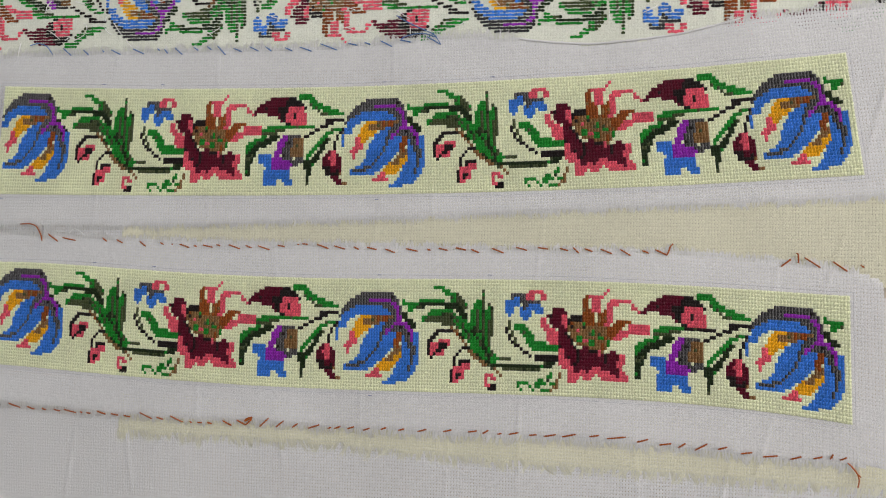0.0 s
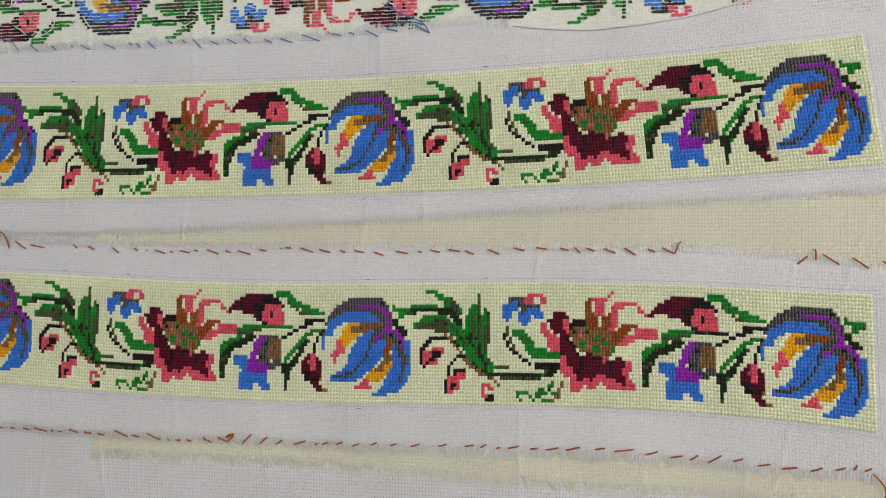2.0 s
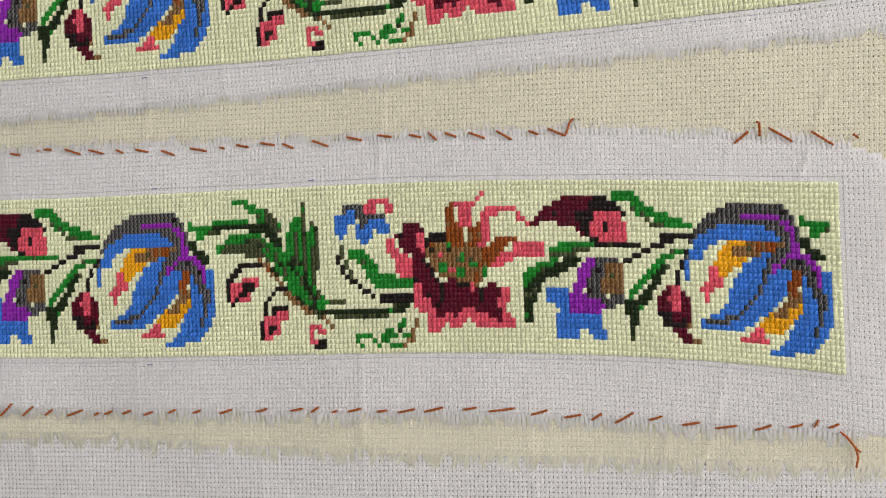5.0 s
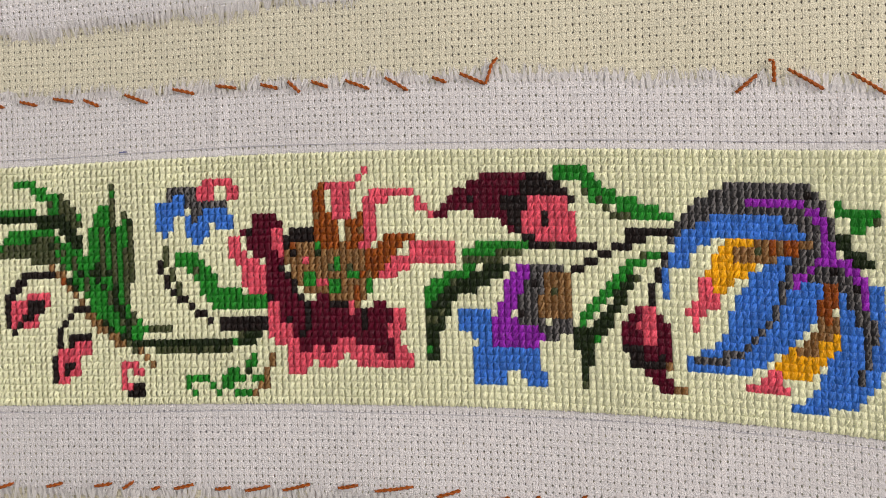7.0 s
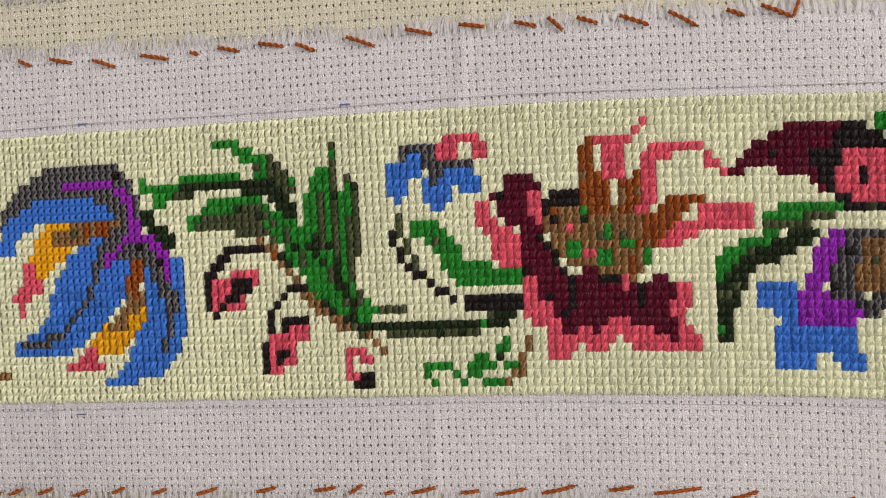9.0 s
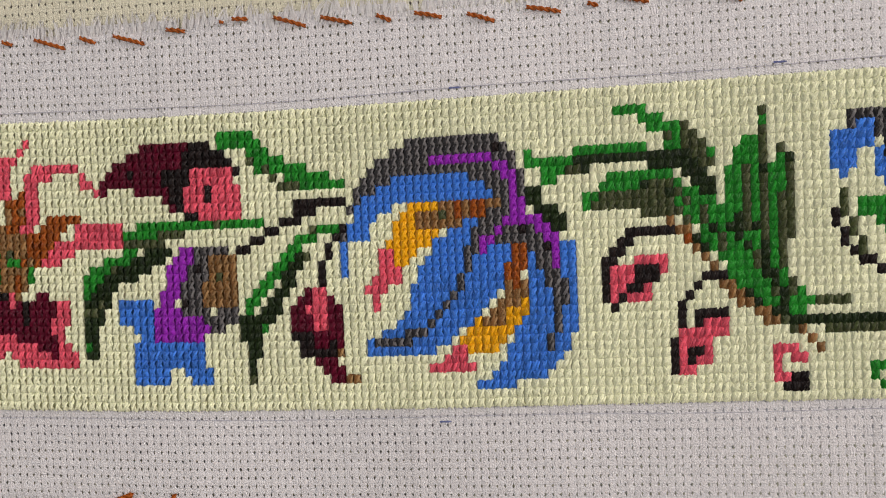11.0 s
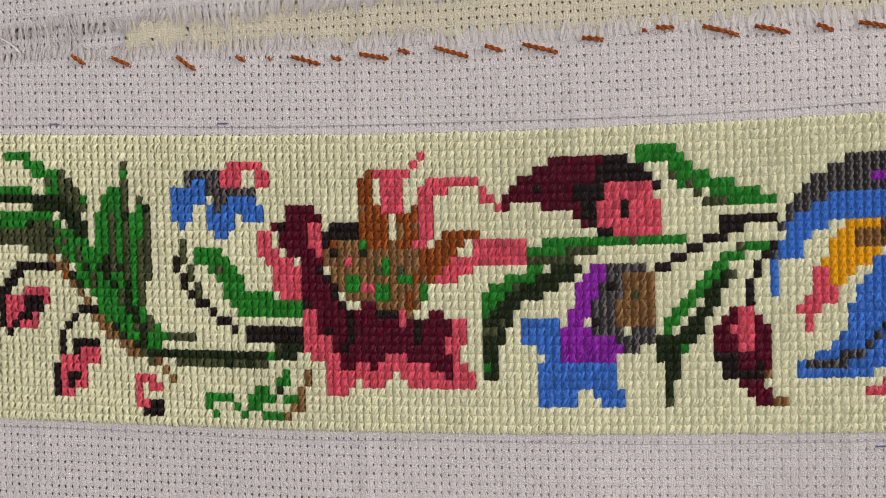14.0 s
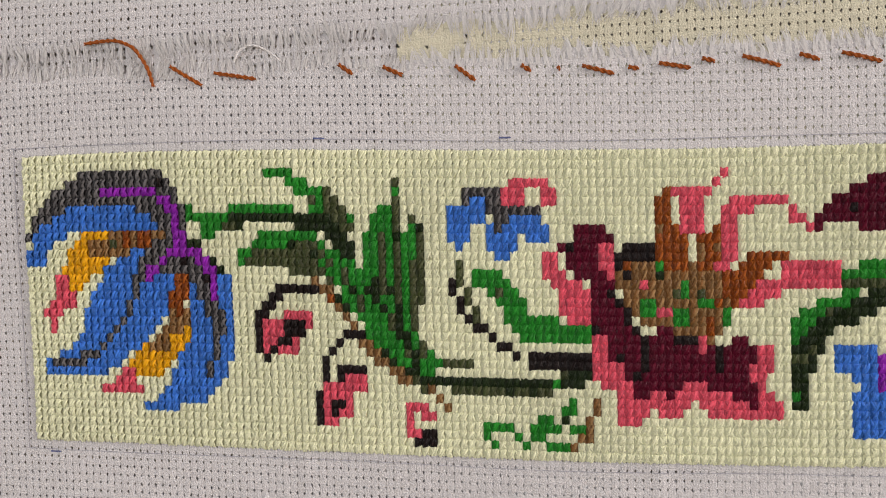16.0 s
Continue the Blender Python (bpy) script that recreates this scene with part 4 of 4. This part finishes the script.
TOP_MIDDLE = [
    (21.7, 47.4, 30.7, 44.3), (34.9, 46.4, 43.5, 44.0), (50.2, 45.7, 54.1, 43.8), (60.4, 45.5, 67.7, 43.7), (74.4, 44.2, 81.6, 41.6),
    (89.9, 44.6, 98.8, 42.7), (105.6, 44.4, 108.3, 43.4), (114.3, 45.1, 121.0, 43.4), (126.9, 45.4, 134.5, 43.9), (138.3, 44.4, 144.0, 41.9),
    (153.5, 45.2, 162.0, 41.8), (171.0, 46.0, 178.8, 43.9), (186.4, 46.0, 193.7, 44.8), (202.0, 45.5, 208.0, 43.8), (211.4, 46.0, 215.4, 42.1),
]
TOP_RIGHT = [
    (219.3, 45.4, 224.9, 43.2), (230.7, 45.0, 238.6, 41.7), (243.8, 45.1, 251.2, 40.5), (259.0, 44.3, 263.6, 42.3), (267.9, 44.9, 275.9, 41.1),
    (351.2, 33.9, 357.4, 38.9), (362.1, 42.5, 362.2, 36.4), (366.2, 40.0, 376.1, 33.4), (383.8, 37.5, 393.2, 31.0), (401.3, 35.4, 403.6, 33.5),
]
LOW_LEFT = [
    (-235.4, -81.1, -224.7, -84.3), (-218.7, -83.2, -212.1, -85.2), (-205.6, -84.0, -202.0, -85.2), (-195.1, -84.5, -189.6, -85.6), (-186.1, -84.1, -175.2, -86.4),
    (-171.8, -85.3, -169.8, -86.2), (-166.4, -86.0, -162.9, -86.3), (-157.6, -84.3, -149.8, -86.7), (-145.4, -86.0, -139.1, -87.1), (-134.8, -86.9, -129.4, -88.0),
    (-121.3, -84.2, -110.8, -88.6), (-107.0, -87.1, -101.3, -88.6), (-95.2, -85.7, -84.3, -90.1), (-78.7, -89.0, -77.3, -90.2), (-72.6, -89.6, -68.9, -89.8),
    (-64.7, -89.2, -60.6, -90.3), (-52.3, -87.4, -44.9, -91.0), (-40.8, -86.5, -33.5, -90.0), (-33.5, -90.0, -28.5, -85.5), (-34.0, -85.8, -28.1, -83.8),
]
LOW_MIDDLE = [
    (-22.2, -90.8, -14.9, -83.9), (-9.1, -90.5, -2.9, -85.4), (3.6, -90.2, 8.0, -87.2), (15.9, -90.5, 24.7, -87.5), (31.2, -90.1, 33.8, -89.0),
    (36.3, -89.8, 41.1, -88.1), (46.4, -89.5, 51.5, -87.8), (58.5, -90.1, 63.6, -88.3), (71.9, -88.9, 76.3, -87.2), (85.4, -88.9, 90.0, -87.5),
    (99.6, -89.2, 106.3, -87.2), (118.8, -88.3, 125.1, -86.9), (137.1, -87.7, 143.8, -86.6), (147.8, -88.3, 152.0, -85.7), (158.5, -88.3, 161.5, -87.4),
    (166.6, -88.0, 173.8, -86.3), (181.1, -88.0, 186.5, -87.4),
]
LOW_RIGHT = [
    (191.5, -88.5, 200.2, -86.8), (204.4, -88.2, 213.9, -86.0), (223.4, -87.1, 230.3, -86.0), (235.7, -87.9, 248.6, -86.3), (256.0, -89.5, 263.8, -87.3),
    (271.4, -90.8, 279.5, -89.5), (283.9, -92.1, 288.9, -88.9), (294.8, -93.4, 303.4, -88.4), (310.2, -91.8, 316.4, -89.9), (325.1, -93.9, 332.7, -92.8),
    (339.4, -95.4, 349.3, -94.3), (357.1, -96.3, 364.3, -94.2), (371.8, -95.2, 377.6, -93.7), (382.4, -94.9, 384.4, -91.6), (388.6, -95.2, 393.0, -93.4),
]
BLUE_LEFT = [
    (-191.6, 203.0, -184.5, 196.9), (-173.7, 201.0, -169.2, 196.8), (-156.9, 200.4, -155.9, 198.5), (-149.6, 200.1, -141.7, 196.2), (-131.1, 200.3, -121.8, 196.0),
    (-110.4, 200.0, -108.4, 198.1), (-104.6, 199.3, -101.7, 195.7), (-95.6, 199.9, -89.4, 194.3), (-79.6, 199.7, -75.8, 196.9), (-68.3, 199.7, -65.0, 197.0),
    (-59.9, 199.9, -53.3, 192.6), (-46.9, 197.6, -40.4, 194.8),
]
BLUE_RIGHT = [
    (-34.0, 198.4, -26.6, 194.7), (-21.2, 198.0, -16.2, 194.3), (-5.3, 196.5, 0.6, 193.7), (6.4, 196.5, 15.8, 193.1), (22.4, 198.5, 35.7, 193.3),
    (44.0, 198.1, 51.1, 196.5), (56.7, 198.4, 61.1, 196.6), (68.9, 199.2, 78.0, 194.2), (83.9, 199.0, 92.5, 197.0), (104.0, 200.8, 114.6, 194.5),
]
TAILS_B = [
    (-227.1, 62.5, -222.3, 62.9, -217.3, 62.9, -212.4, 60.6, -209.7, 56.5, -208.2, 53.3, -207.4, 49.3),
]
TAILS_B5 = [
    (275.9, 41.1, 277.3, 44.4, 277.9, 47.0, 280.0, 49.0), (393.1, -96.7, 396.6, -99.7, 400.1, -104.8, 401.7, -106.0), (395.5, -99.0, 399.4, -103.5, 400.7, -108.1, 399.7, -113.2), (360.7, 43.0, 362.3, 42.7),
]
TAILS_BLUE = [
    (-220.9, 205.9, -213.3, 207.9, -205.7, 205.3, -200.5, 197.9), (81.2, 217.2, 91.1, 210.9, 103.9, 204.9, 110.3, 201.8, 114.6, 194.5), (84.8, 199.4, 86.9, 201.0, 95.4, 203.2, 103.9, 202.9, 110.3, 200.1),
]


def baste(stitches, parent, mat, radius, name="basting_stitch"):
    """Basting: short slack stitches, and loose tails where more than two points are given."""
    for s in stitches:
        pts = [(x, y, 0.35) for x, y in zip(s[0::2], s[1::2])]
        if len(pts) > 2:
            pts = [(x, y, 0.8) for x, y, _ in pts]
        strand(name, pts, radius, mat, parent, level=0.1)


for stitches in (TOP_LEFT, TOP_MIDDLE, TOP_RIGHT, LOW_LEFT, LOW_MIDDLE, LOW_RIGHT):
    baste(stitches, band_b, ORANGE, 0.58)
baste(TAILS_B, band_b, ORANGE, 0.55, "thread_tail")
strand("thread_knot", [(-34.5, -87.0, 0.5), (-31.5, -85.4, 1.0), (-28.5, -84.6, 0.5)], 0.95, ORANGE, band_b, "knotted end of the orange thread")
strand("loose_thread", [(x, y, 0.9) for x, y in ((-183.8, 54.3), (-182.1, 57.6), (-178.2, 59.0), (-173.5, 56.7), (-169.9, 53.3))], 0.3, FIBRE, band_b, "curled loose white thread")
baste(TAILS_B5, band_b, ORANGE, 0.5, "thread_tail")
for stitches in (BLUE_LEFT, BLUE_RIGHT):
    baste(stitches, band_a, BLUEBASTE, 0.5)
baste(TAILS_BLUE, band_a, BLUEBASTE, 0.5, "thread_tail")

for owner, to_xy in ((band_b, B_MAP), (band_a, A_MAP)):
    for row, a, b in ((-1.1, -2, 308), (35.1, -2, 308)):
        u = np.arange(a, b, 0.8)
        line_strip("pencil_line", *to_xy(u, row + 0.12 * np.sin(u / 9.0)), 0.28, 0.30, GREYLINE, owner, "faint grey pencil line")
    for col in (-1.2, 307.0):
        v = np.arange(-1, 35.2, 0.8)
        line_strip("pencil_line", *to_xy(col + 0 * v, v), 0.28, 0.30, GREYLINE, owner, "faint grey pencil line")
    for u0, row in ((41.0, -1.3), (65.0, -1.4), (151.0, -1.2), (190.0, -1.3), (148.0, 35.6), (2.0, 35.4)):
        u = np.arange(u0, u0 + 2.0, 0.5)
        line_strip("ink_mark", *to_xy(u, row + 0 * u), 0.55, 0.34, INK, owner, "small blue ink mark")

# ---- rolled hem of the upper band, and loose floats on the wrong side ----
hem_x = np.arange(172, 332, 8.0)
hem_y = np.interp(hem_x, (165, 177, 200, 225, 255, 283, 305, 335), (197.5, 195, 192, 190.3, 192, 195, 199.5, 206.5))
strand("rolled_hem", [(x, y + 0.4, -0.25) for x, y in zip(hem_x, hem_y)], 0.8, WHITE, band_a, "narrow rolled white hem", twist=False)
rng = random.Random(21)
for _ in range(34):
    x, y = rng.uniform(-245, 330), rng.uniform(206, 240)
    a, long = rng.uniform(0, 6.28), rng.uniform(5, 13)
    mid = (x + long * 0.5 * math.cos(a) + rng.uniform(-2, 2), y + long * 0.5 * math.sin(a) + rng.uniform(-2, 2), 0.4)
    strand("loose_thread", [(x, y, 0), mid, (x + long * math.cos(a), y + long * math.sin(a), 0)], 0.32, FIBRE, back, "loose cream thread float", twist=False)
